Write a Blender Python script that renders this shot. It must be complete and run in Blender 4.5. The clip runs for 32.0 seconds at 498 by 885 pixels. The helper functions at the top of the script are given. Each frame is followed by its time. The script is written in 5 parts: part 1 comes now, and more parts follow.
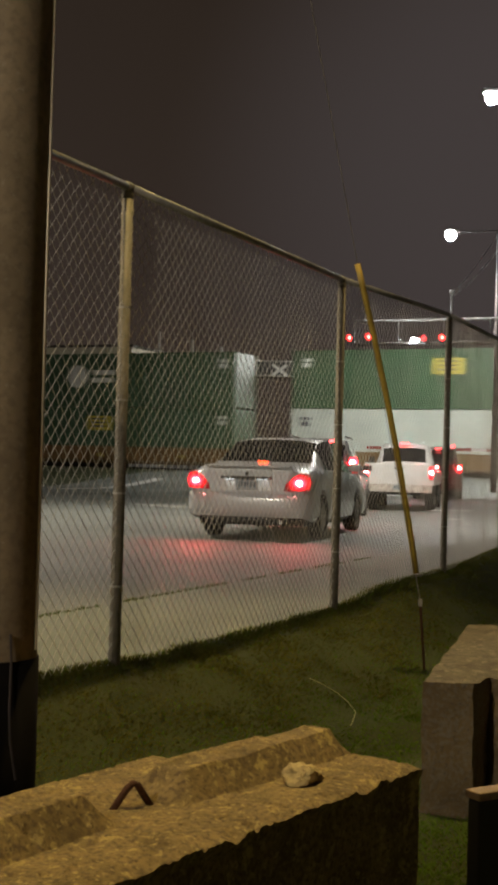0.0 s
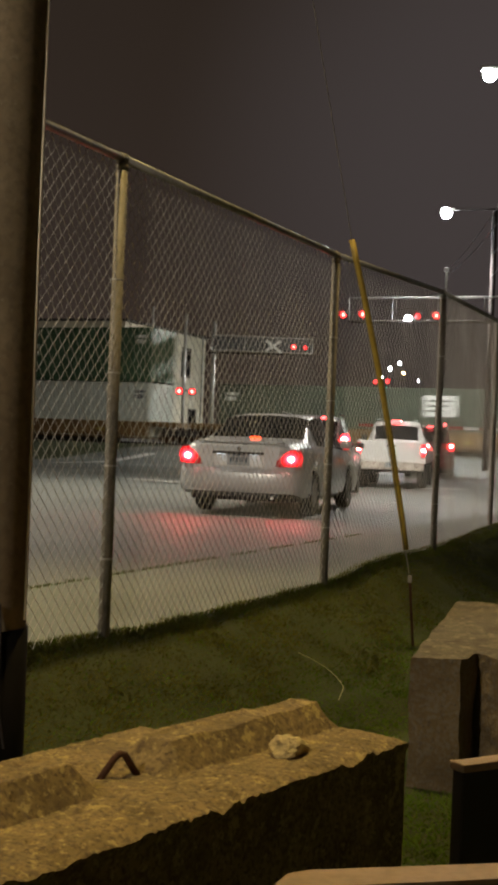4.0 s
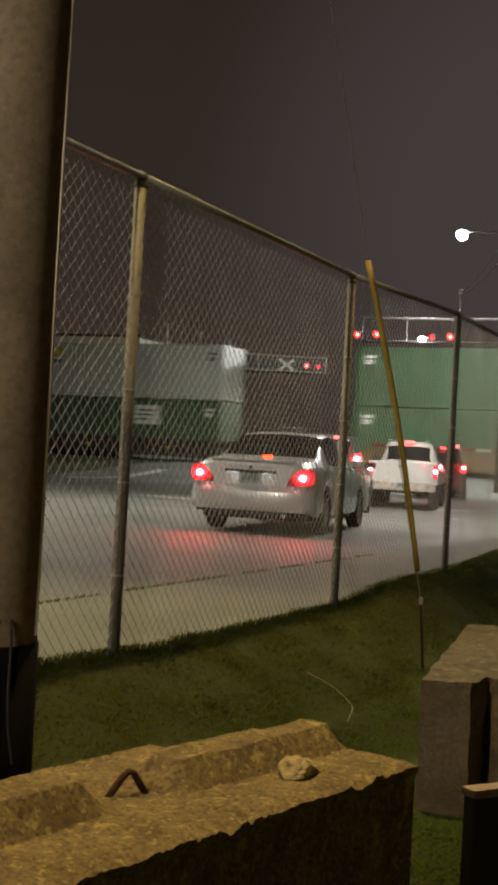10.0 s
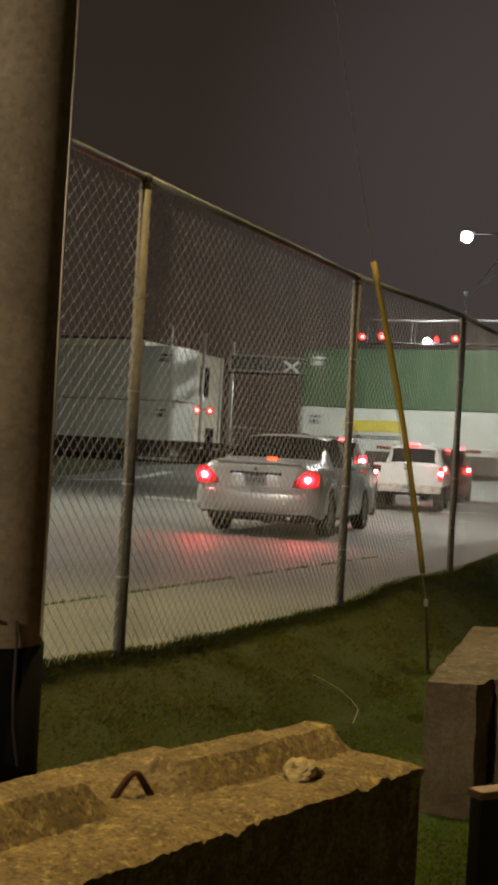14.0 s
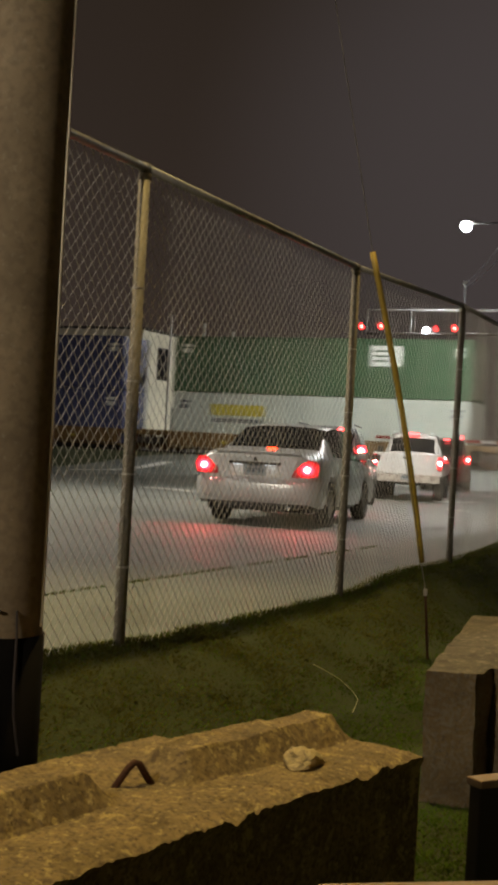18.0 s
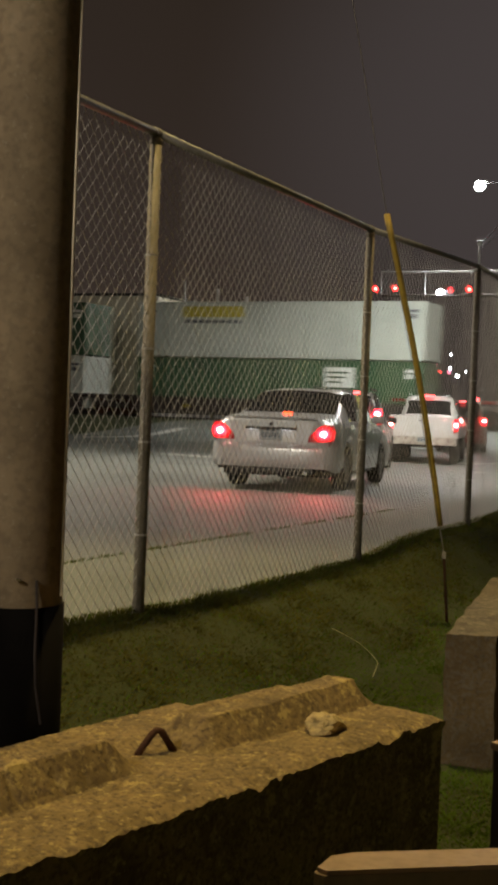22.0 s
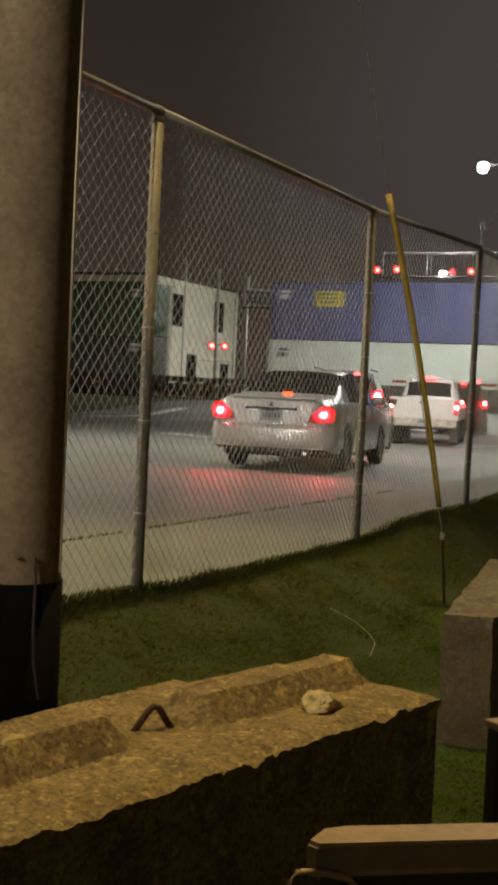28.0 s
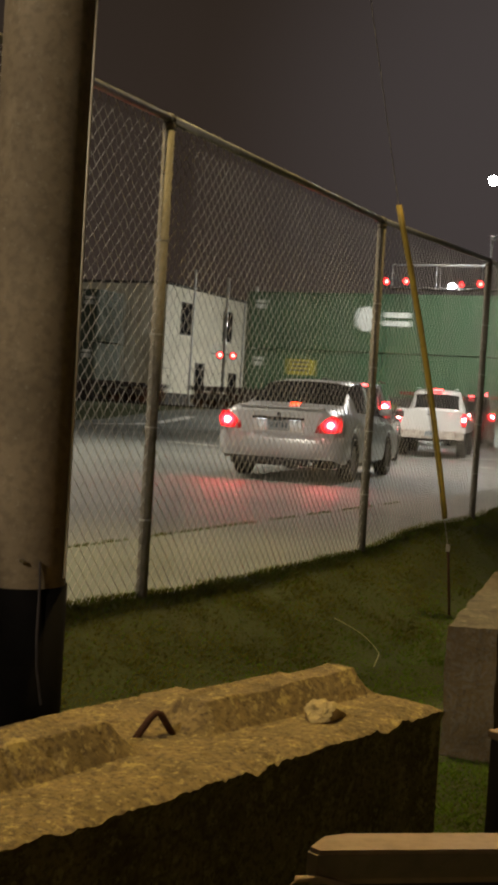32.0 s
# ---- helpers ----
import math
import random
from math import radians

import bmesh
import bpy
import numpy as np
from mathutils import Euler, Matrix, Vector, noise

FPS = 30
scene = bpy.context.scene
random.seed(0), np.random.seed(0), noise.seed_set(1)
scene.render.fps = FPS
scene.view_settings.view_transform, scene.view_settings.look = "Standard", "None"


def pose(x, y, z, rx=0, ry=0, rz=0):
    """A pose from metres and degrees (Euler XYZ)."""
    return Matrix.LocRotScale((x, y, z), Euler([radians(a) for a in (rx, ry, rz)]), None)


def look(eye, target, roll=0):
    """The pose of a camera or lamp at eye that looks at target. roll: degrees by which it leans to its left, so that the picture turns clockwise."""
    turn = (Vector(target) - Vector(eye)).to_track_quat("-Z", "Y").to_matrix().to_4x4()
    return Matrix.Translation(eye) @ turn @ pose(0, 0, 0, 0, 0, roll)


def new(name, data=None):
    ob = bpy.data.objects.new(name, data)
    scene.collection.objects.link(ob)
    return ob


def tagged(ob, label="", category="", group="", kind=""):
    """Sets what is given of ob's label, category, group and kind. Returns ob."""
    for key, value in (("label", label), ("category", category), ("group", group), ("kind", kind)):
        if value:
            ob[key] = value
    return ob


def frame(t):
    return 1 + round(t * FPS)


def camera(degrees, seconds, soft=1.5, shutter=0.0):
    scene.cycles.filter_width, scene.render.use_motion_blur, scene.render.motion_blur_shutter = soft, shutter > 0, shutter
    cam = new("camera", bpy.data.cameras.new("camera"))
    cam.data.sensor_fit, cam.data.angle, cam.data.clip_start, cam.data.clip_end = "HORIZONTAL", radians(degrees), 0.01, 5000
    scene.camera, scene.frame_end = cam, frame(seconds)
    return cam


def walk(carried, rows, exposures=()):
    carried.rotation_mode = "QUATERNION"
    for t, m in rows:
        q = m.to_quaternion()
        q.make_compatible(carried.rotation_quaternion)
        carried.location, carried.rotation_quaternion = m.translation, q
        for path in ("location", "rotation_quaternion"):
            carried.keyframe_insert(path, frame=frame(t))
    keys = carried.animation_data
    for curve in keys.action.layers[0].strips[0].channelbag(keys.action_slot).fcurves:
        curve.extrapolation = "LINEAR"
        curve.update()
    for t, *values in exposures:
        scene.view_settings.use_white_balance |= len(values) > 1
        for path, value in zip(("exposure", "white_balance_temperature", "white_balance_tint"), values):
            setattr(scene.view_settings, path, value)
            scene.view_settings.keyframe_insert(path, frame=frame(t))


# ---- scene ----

# The camera, carried by hand behind a low wall of concrete blocks
cam = camera(22.4, 32.0, soft=3.9, shutter=0.8)
PATH = [
    (0, (0.004, 0.001, 0.973), (0.015, 2.001, 1.007), 1.6),
    (0.5, (0.0, -0.004, 0.972), (0.011, 1.995, 1.018), 2.0),
    (1, (0.001, 0.0, 0.973), (0.012, 1.999, 1.03), 2.2),
    (1.5, (-0.003, -0.004, 0.979), (0.008, 1.995, 1.04), 2.3),
    (2, (0.001, -0.004, 0.974), (0.014, 1.995, 1.031), 2.1),
    (2.5, (0.003, -0.009, 0.971), (0.021, 1.99, 1.013), 2.0),
    (3, (0.011, -0.005, 0.961), (0.032, 1.995, 0.983), 2.0),
    (3.5, (0.011, 0.0, 0.963), (0.035, 2.0, 0.968), 2.1),
    (5.5, (-0.001, 0.002, 0.965), (0.012, 2.002, 0.955), 3.1),
    (6, (0.002, 0.004, 0.964), (0.015, 2.004, 0.962), 3.2),
    (6.5, (0.004, -0.001, 0.965), (0.019, 1.998, 0.973), 3.4),
    (7, (0.002, -0.003, 0.965), (0.017, 1.997, 0.983), 3.5),
    (7.5, (0.002, 0.002, 0.964), (0.016, 2.002, 0.989), 3.6),
    (8, (0.001, 0.004, 0.964), (0.013, 2.004, 0.996), 3.7),
    (8.5, (0.002, -0.001, 0.965), (0.013, 1.999, 0.999), 3.6),
    (9, (0.0, 0.002, 0.963), (0.01, 2.001, 0.998), 3.6),
    (9.5, (-0.001, -0.004, 0.966), (0.006, 1.996, 0.997), 3.4),
    (10, (0.001, 0.0, 0.968), (0.005, 2.0, 0.992), 3.3),
    (10.5, (0.001, 0.006, 0.962), (0.003, 2.006, 0.979), 3.1),
    (11, (0.001, 0.003, 0.959), (0.002, 2.003, 0.973), 3.0),
    (11.5, (-0.002, -0.002, 0.965), (0.0, 1.998, 0.978), 3.1),
    (12, (0.0, 0.003, 0.968), (0.001, 2.003, 0.986), 3.1),
    (12.5, (0.0, -0.001, 0.967), (0.001, 1.999, 0.99), 3.1),
    (13, (0.0, 0.002, 0.964), (0.0, 2.002, 0.99), 3.1),
    (13.5, (-0.002, -0.003, 0.964), (-0.003, 1.997, 0.991), 3.2),
    (14, (0.0, 0.003, 0.965), (-0.004, 2.003, 0.992), 3.3),
    (14.5, (-0.001, 0.004, 0.967), (-0.006, 2.003, 0.994), 3.4),
    (16.5, (0.001, 0.002, 0.965), (-0.006, 2.002, 0.995), 3.5),
    (17, (-0.001, 0.001, 0.964), (-0.007, 2.001, 0.992), 3.6),
    (17.5, (0.002, 0.004, 0.964), (-0.004, 2.003, 0.986), 3.4),
    (18, (-0.001, -0.001, 0.966), (-0.003, 1.999, 0.977), 3.2),
    (18.5, (0.0, 0.004, 0.966), (0.002, 2.004, 0.964), 2.8),
    (19, (0.002, 0.006, 0.962), (0.007, 2.006, 0.948), 2.6),
    (19.5, (0.005, 0.001, 0.963), (0.015, 2.001, 0.939), 2.4),
    (20, (0.005, 0.001, 0.962), (0.017, 2.001, 0.932), 2.4),
    (20.5, (0.001, 0.007, 0.963), (0.01, 2.006, 0.928), 2.4),
    (21, (-0.007, 0.019, 0.967), (-0.003, 2.018, 0.925), 2.5),
    (21.5, (-0.004, 0.017, 0.97), (-0.016, 2.016, 0.921), 2.2),
    (22, (-0.006, 0.018, 0.971), (-0.03, 2.017, 0.925), 2.3),
    (22.5, (-0.006, 0.013, 0.969), (-0.026, 2.013, 0.926), 2.5),
    (23, (-0.003, 0.013, 0.972), (-0.017, 2.012, 0.922), 2.2),
    (23.5, (-0.002, 0.013, 0.968), (-0.009, 2.012, 0.911), 2.1),
    (24, (-0.001, 0.011, 0.969), (0.0, 2.01, 0.91), 2.4),
    (24.5, (-0.005, 0.011, 0.973), (-0.002, 2.01, 0.907), 2.2),
    (25, (0.001, 0.023, 0.971), (0.004, 2.021, 0.882), 1.6),
    (25.5, (0.002, 0.022, 0.968), (0.004, 2.02, 0.867), 1.5),
    (27.5, (0.0, 0.013, 0.97), (-0.016, 2.012, 0.892), 2.6),
    (28, (-0.002, 0.01, 0.966), (-0.025, 2.008, 0.889), 2.8),
    (28.5, (-0.001, 0.013, 0.966), (-0.029, 2.011, 0.887), 2.9),
    (29, (-0.001, 0.011, 0.968), (-0.031, 2.009, 0.888), 3.0),
    (29.5, (-0.001, 0.016, 0.965), (-0.033, 2.014, 0.885), 3.1),
    (30, (-0.001, 0.019, 0.962), (-0.034, 2.017, 0.885), 3.2),
    (30.5, (0.002, 0.014, 0.961), (-0.031, 2.013, 0.887), 3.3),
    (31, (0.001, 0.011, 0.963), (-0.033, 2.01, 0.893), 3.4),
    (31.5, (0.001, 0.015, 0.96), (-0.034, 2.014, 0.895), 3.5),
    (32, (0.0, 0.012, 0.959), (-0.035, 2.011, 0.897), 3.6),
]
walk(cam, [(t, look(eye, target, roll)) for t, eye, target, roll in PATH], [(0, 0.08), (20, 0.08), (25, 0.10), (29, 0.10), (32, 0.12)])

# ---- light ----
world = bpy.data.worlds.new("night")
scene.world = world
world.use_nodes = True
wn = world.node_tree
bg = wn.nodes["Background"]
wtc = wn.nodes.new("ShaderNodeTexCoord")
wsep = wn.nodes.new("ShaderNodeSeparateXYZ")
wramp = wn.nodes.new("ShaderNodeValToRGB")
wn.links.new(wtc.outputs["Generated"], wsep.inputs[0])
wn.links.new(wsep.outputs["Z"], wramp.inputs[0])
wn.links.new(wramp.outputs[0], bg.inputs["Color"])
wramp.color_ramp.elements[0].color = (0.034, 0.0243, 0.0196, 1)
wramp.color_ramp.elements[1].position = 0.5
wramp.color_ramp.elements[1].color = (0.0195, 0.0135, 0.0092, 1)
bg.inputs["Strength"].default_value = 1.0
# The town's glow, low in the sky over the crossing
wdot = wn.nodes.new("ShaderNodeVectorMath")
wdot.operation = "DOT_PRODUCT"
wdot.inputs[1].default_value = Vector((0.25, 0.94, 0.20)).normalized()
wn.links.new(wtc.outputs["Generated"], wdot.inputs[0])
wglow = wn.nodes.new("ShaderNodeMapRange")
wglow.interpolation_type = "SMOOTHSTEP"
wglow.inputs["From Min"].default_value, wglow.inputs["From Max"].default_value = 0.945, 1.0
wn.links.new(wdot.outputs["Value"], wglow.inputs["Value"])
wmix = wn.nodes.new("ShaderNodeMix")
wmix.data_type = "RGBA"
wmix.inputs["B"].default_value = (0.051, 0.0415, 0.040, 1)
wn.links.new(wglow.outputs[0], wmix.inputs["Factor"])
wn.links.new(wramp.outputs[0], wmix.inputs["A"])
wn.links.new(wmix.outputs["Result"], bg.inputs["Color"])


def lamp(name, place, aim, watts, colour, spread=None, size=0.25):
    data = bpy.data.lights.new(name, "SPOT" if spread else "POINT")
    data.energy, data.color, data.shadow_soft_size = watts, colour, size
    if spread:
        data.spot_size, data.spot_blend = radians(spread), 0.8
    ob = new(name, data)
    ob.matrix_world = look(place, aim)
    return ob


COOL, WARM = (0.97, 0.95, 0.88), (1.0, 0.72, 0.26)
# Street lamps along the road, two unseen fill lights, the near pole's warm lamp
NEUTRAL = (1.0, 0.86, 0.69)
lamp("road_light", (8.10, 50.0, 10.0), (9.0, 55.0, 0), 11500, COOL, 150)
lamp("road_light", (5.75, 30.0, 9.7), (3.8, 31.5, 0), 7200, (1.0, 0.92, 0.80), 150)
# Next two are unseen, added to brighten the road's left, sedan and fence
lamp("road_light", (-8.5, 21.0, 9.6), (-5.0, 21.0, 0), 6600, NEUTRAL, 125)
lamp("road_light", (-9.8, -9.0, 9.6), (-8.0, 14.0, 0), 9500, NEUTRAL, 76)
lamp("road_light", (10.1, 75.0, 8.3), (6.0, 74.0, 0), 9000, COOL, 165)
lamp("yard_light", (-0.6, 7.2, 13.0), (0.3, 5.0, 0), 4800, WARM, 58)


# ---- materials ----
def material(name, colour, rough=0.6, metal=0.0, grain=0.0, scale=40.0, bump=0.0, stain=0.0, stain_scale=3.0, second=None, random_tint=0.0, coat=0.0, spec=0.5):
    m = bpy.data.materials.new(name)
    m.use_nodes = True
    nt = m.node_tree
    b = nt.nodes["Principled BSDF"]
    b.inputs["Roughness"].default_value, b.inputs["Metallic"].default_value = rough, metal
    b.inputs["Specular IOR Level"].default_value = spec
    b.inputs["Coat Weight"].default_value = coat
    b.inputs["Base Color"].default_value = (*colour, 1)
    if grain or stain or bump or random_tint:
        tc = nt.nodes.new("ShaderNodeTexCoord")
        fine = nt.nodes.new("ShaderNodeTexNoise")
        fine.inputs["Scale"].default_value, fine.inputs["Detail"].default_value = scale, 6
        broad = nt.nodes.new("ShaderNodeTexNoise")
        broad.inputs["Scale"].default_value, broad.inputs["Detail"].default_value = stain_scale, 5
        nt.links.new(tc.outputs["Object"], fine.inputs["Vector"])
        nt.links.new(tc.outputs["Object"], broad.inputs["Vector"])

        def mixed(a, fac_socket, low, high, amount, col):
            mr = nt.nodes.new("ShaderNodeMapRange")
            mr.inputs["From Min"].default_value, mr.inputs["From Max"].default_value = low, high
            mr.inputs["To Max"].default_value = amount
            nt.links.new(fac_socket, mr.inputs["Value"])
            mx = nt.nodes.new("ShaderNodeMix")
            mx.data_type = "RGBA"
            nt.links.new(mr.outputs[0], mx.inputs["Factor"])
            if a is None:
                mx.inputs["A"].default_value = (*colour, 1)
            else:
                nt.links.new(a, mx.inputs["A"])
            mx.inputs["B"].default_value = (*col, 1)
            return mx.outputs["Result"]
        dark = tuple(c * 0.35 for c in colour)
        out = mixed(None, fine.outputs["Fac"], 0.45, 0.62, grain, second or dark)
        if stain:
            out = mixed(out, broad.outputs["Fac"], 0.45, 0.7, stain, dark)
        if random_tint:
            oi = nt.nodes.new("ShaderNodeObjectInfo")
            out = mixed(out, oi.outputs["Random"], 0, 1, random_tint, dark)
        nt.links.new(out, b.inputs["Base Color"])
        if bump:
            bp = nt.nodes.new("ShaderNodeBump")
            bp.inputs["Strength"].default_value, bp.inputs["Distance"].default_value = 0.8, bump
            nt.links.new(fine.outputs["Fac"], bp.inputs["Height"])
            nt.links.new(bp.outputs[0], b.inputs["Normal"])
        rr = nt.nodes.new("ShaderNodeMapRange")
        rr.inputs["To Min"].default_value, rr.inputs["To Max"].default_value = max(rough - 0.12, 0.03), min(rough + 0.12, 1)
        nt.links.new(broad.outputs["Fac"], rr.inputs["Value"])
        nt.links.new(rr.outputs[0], b.inputs["Roughness"])
    return m


def glow(name, colour, strength):
    m = bpy.data.materials.new(name)
    m.use_nodes = True
    b = m.node_tree.nodes["Principled BSDF"]
    b.inputs["Base Color"].default_value = (*[c * 0.12 for c in colour], 1)
    b.inputs["Emission Color"].default_value = (*colour, 1)
    b.inputs["Emission Strength"].default_value = strength
    return m


GRASS = material("grass_soil", (0.036, 0.052, 0.008), 0.95, grain=0.5, scale=60, bump=0.01, stain=0.4, stain_scale=1.6, second=(0.055, 0.05, 0.018))
BLADE_DRY = material("dry_grass_blade", (0.125, 0.126, 0.022), 0.8, grain=0.5, scale=8, stain=0.5, stain_scale=1.5, second=(0.085, 0.095, 0.028), spec=0.2)
BLADE = material("grass_blade", (0.100, 0.182, 0.014), 0.8, grain=0.5, scale=8, stain=0.55, stain_scale=1.5, second=(0.12, 0.135, 0.034), spec=0.2)
ASPHALT = material("asphalt", (0.122, 0.136, 0.122), 0.64, grain=0.5, scale=160, bump=0.004, stain=0.45, stain_scale=0.35, second=(0.19, 0.197, 0.193))
CEMENT = material("pavement_concrete", (0.165, 0.185, 0.165), 0.85, grain=0.4, scale=120, bump=0.003, stain=0.4, stain_scale=0.9)
BLOCK = material("block_concrete", (0.265, 0.188, 0.074), 0.95, grain=0.9, scale=60, bump=0.006, stain=0.7, stain_scale=5, second=(0.13, 0.088, 0.045))
# Second block's sides: dirt, with their dimmer brown light in the colour too
BLOCK_DIRTY_SHADED = material("dirty_shaded_concrete", (0.165, 0.113, 0.047), 0.95, grain=0.8, scale=55, bump=0.010, stain=0.8, stain_scale=2.4, second=(0.19, 0.16, 0.11))
STONE = material("stone", (0.52, 0.41, 0.19), 0.9, grain=0.5, scale=30, bump=0.006, stain=0.3, stain_scale=9)
RUST = material("rusty_steel", (0.10, 0.045, 0.022), 0.85, 0.4, grain=0.6, scale=90, bump=0.002)
ZINC = material("galvanised_steel", (0.265, 0.24, 0.195), 0.65, 0.08, grain=0.35, scale=50, stain=0.4, stain_scale=3, bump=0.0006)


def add_patches(m, colour, scale, low, high, amount):
    """Pale patches of their own shape over a material's base colour."""
    nt = m.node_tree
    b = nt.nodes["Principled BSDF"]
    src = b.inputs["Base Color"].links[0].from_socket
    tc = nt.nodes.new("ShaderNodeTexCoord")
    n = nt.nodes.new("ShaderNodeTexNoise")
    n.inputs["Scale"].default_value, n.inputs["Detail"].default_value, n.inputs["Roughness"].default_value = scale, 8, 0.7
    mr = nt.nodes.new("ShaderNodeMapRange")
    mr.inputs["From Min"].default_value, mr.inputs["From Max"].default_value, mr.inputs["To Max"].default_value = low, high, amount
    mx = nt.nodes.new("ShaderNodeMix")
    mx.data_type = "RGBA"
    mx.inputs["B"].default_value = (*colour, 1)
    nt.links.new(tc.outputs["Object"], n.inputs["Vector"])
    nt.links.new(n.outputs["Fac"], mr.inputs["Value"])
    nt.links.new(mr.outputs[0], mx.inputs["Factor"])
    nt.links.new(src, mx.inputs["A"])
    nt.links.new(mx.outputs["Result"], b.inputs["Base Color"])


add_patches(BLOCK, (0.10, 0.068, 0.028), 17.0, 0.54, 0.66, 0.6)
add_patches(BLOCK, (0.50, 0.38, 0.13), 8.0, 0.58, 0.64, 0.75)
add_patches(BLOCK, (0.44, 0.34, 0.13), 34.0, 0.55, 0.61, 0.75)
add_patches(BLOCK, (0.54, 0.42, 0.18), 120.0, 0.60, 0.70, 0.7)
add_patches(BLOCK, (0.07, 0.045, 0.02), 70.0, 0.56, 0.63, 0.8)
def let_through(m, share):
    """Part of the light passes through a thin leaf."""
    nt = m.node_tree
    b = nt.nodes["Principled BSDF"]
    t = nt.nodes.new("ShaderNodeBsdfTranslucent")
    nt.links.new(b.inputs["Base Color"].links[0].from_socket, t.inputs["Color"])
    mx = nt.nodes.new("ShaderNodeMixShader")
    mx.inputs[0].default_value = share
    nt.links.new(b.outputs[0], mx.inputs[1])
    nt.links.new(t.outputs[0], mx.inputs[2])
    nt.links.new(mx.outputs[0], nt.nodes["Material Output"].inputs["Surface"])


let_through(BLADE, 0.5)
let_through(BLADE_DRY, 0.5)
# Paler, greyer tone for upward faces: top light put into the colour
BLOCK_LIT_TOP = material("lit_top_concrete", (0.145, 0.125, 0.085), 0.95, grain=0.9, scale=70, bump=0.012, stain=0.8, stain_scale=6, second=(0.085, 0.066, 0.04))
add_patches(BLOCK_LIT_TOP, (0.30, 0.26, 0.18), 22.0, 0.53, 0.62, 0.7)
add_patches(BLOCK_LIT_TOP, (0.06, 0.045, 0.028), 60.0, 0.55, 0.62, 0.75)
add_patches(BLOCK_DIRTY_SHADED, (0.22, 0.17, 0.10), 9.0, 0.54, 0.66, 0.5)
add_patches(BLOCK_DIRTY_SHADED, (0.085, 0.062, 0.038), 48.0, 0.56, 0.64, 0.75)
WIRE = material("galvanised_wire", (0.52, 0.50, 0.45), 0.7, 0.1)
RIM_WIRE = material("pale_rim_wire", (0.74, 0.66, 0.48), 0.45, 0.3)
add_patches(GRASS, (0.045, 0.038, 0.015), 2.2, 0.5, 0.65, 0.35)
PLASTIC_YELLOW = material("yellow_plastic", (0.36, 0.245, 0.03), 0.55, grain=0.25, scale=30, stain=0.45, stain_scale=4)
POLE = material("weathered_pole", (0.225, 0.170, 0.098), 0.8, grain=0.35, scale=35, bump=0.002, stain=0.5, stain_scale=2.5)
add_patches(POLE, (0.29, 0.23, 0.14), 7.0, 0.54, 0.64, 0.5)
add_patches(POLE, (0.34, 0.30, 0.21), 42.0, 0.58, 0.66, 0.35)
TAR = material("black_wrap", (0.006, 0.005, 0.004), 0.8, spec=0.08, grain=0.3, scale=25, bump=0.002)
WHITE_LINE = material("road_paint", (0.62, 0.61, 0.57), 0.8, grain=0.5, scale=35, stain=0.5, stain_scale=4, second=(0.3, 0.3, 0.29))
SILVER = material("silver_paint", (0.58, 0.61, 0.63), 0.34, 0.3, coat=0.6, grain=0.08, scale=900, stain=0.2, stain_scale=2)
WHITE_PAINT = material("white_paint", (0.66, 0.67, 0.66), 0.3, coat=0.5, stain=0.25, stain_scale=1.5)
RED_PAINT = material("dark_red_paint", (0.16, 0.02, 0.018), 0.3, coat=0.6, stain=0.2, stain_scale=2)
GREY_PAINT = material("grey_paint", (0.10, 0.10, 0.105), 0.3, 0.3, coat=0.6, stain=0.2, stain_scale=2)
BLACK_TRIM = material("black_trim", (0.02, 0.02, 0.02), 0.55, stain=0.3, stain_scale=6)
DARK_GLASS = material("tinted_glass", (0.012, 0.013, 0.015), 0.06, spec=0.6)
RUBBER = material("tyre_rubber", (0.022, 0.021, 0.02), 0.85, grain=0.4, scale=60, second=(0.05, 0.045, 0.04))
ALLOY = material("alloy_rim", (0.45, 0.45, 0.45), 0.35, 0.9, stain=0.4, stain_scale=8)
CHROME = material("chrome", (0.7, 0.7, 0.7), 0.12, 1.0)
LENS_RED = material("red_lens", (0.30, 0.01, 0.01), 0.2, coat=0.5)
LENS_CLEAR = material("clear_lens", (0.72, 0.80, 0.82), 0.2, coat=0.5)
GLOW_RED = glow("brake_glow", (1.0, 0.06, 0.06), 12)
GLOW_HOT = glow("brake_core", (1.0, 0.22, 0.20), 160)


def lamp_lens(name, y, z, peak=260.0, reach=0.045):
    """A lit red lens, brightest round its bulb at (y, z) of the car, on both sides."""
    m = glow(name, (1.0, 0.008, 0.015), 1.0)
    nt = m.node_tree

    def math_node(op, a, b=None, v=None):
        n = nt.nodes.new("ShaderNodeMath")
        n.operation = op
        nt.links.new(a, n.inputs[0])
        if b is not None:
            nt.links.new(b, n.inputs[1])
        elif v is not None:
            n.inputs[1].default_value = v
        return n.outputs[0]
    tc = nt.nodes.new("ShaderNodeTexCoord")
    sep = nt.nodes.new("ShaderNodeSeparateXYZ")
    nt.links.new(tc.outputs["Object"], sep.inputs[0])
    dy = math_node("SUBTRACT", math_node("ABSOLUTE", sep.outputs["Y"]), v=y)
    dz = math_node("MULTIPLY", math_node("SUBTRACT", sep.outputs["Z"], v=z), v=1.25)
    d2 = math_node("ADD", math_node("MULTIPLY", dy, dy), math_node("MULTIPLY", dz, dz))
    fall = math_node("POWER", math_node("ADD", math_node("MULTIPLY", d2, v=1 / reach ** 2), v=1.0), v=-3.5)
    s = math_node("ADD", math_node("MULTIPLY", fall, v=peak), v=0.05)
    nt.links.new(s, nt.nodes["Principled BSDF"].inputs["Emission Strength"])
    return m


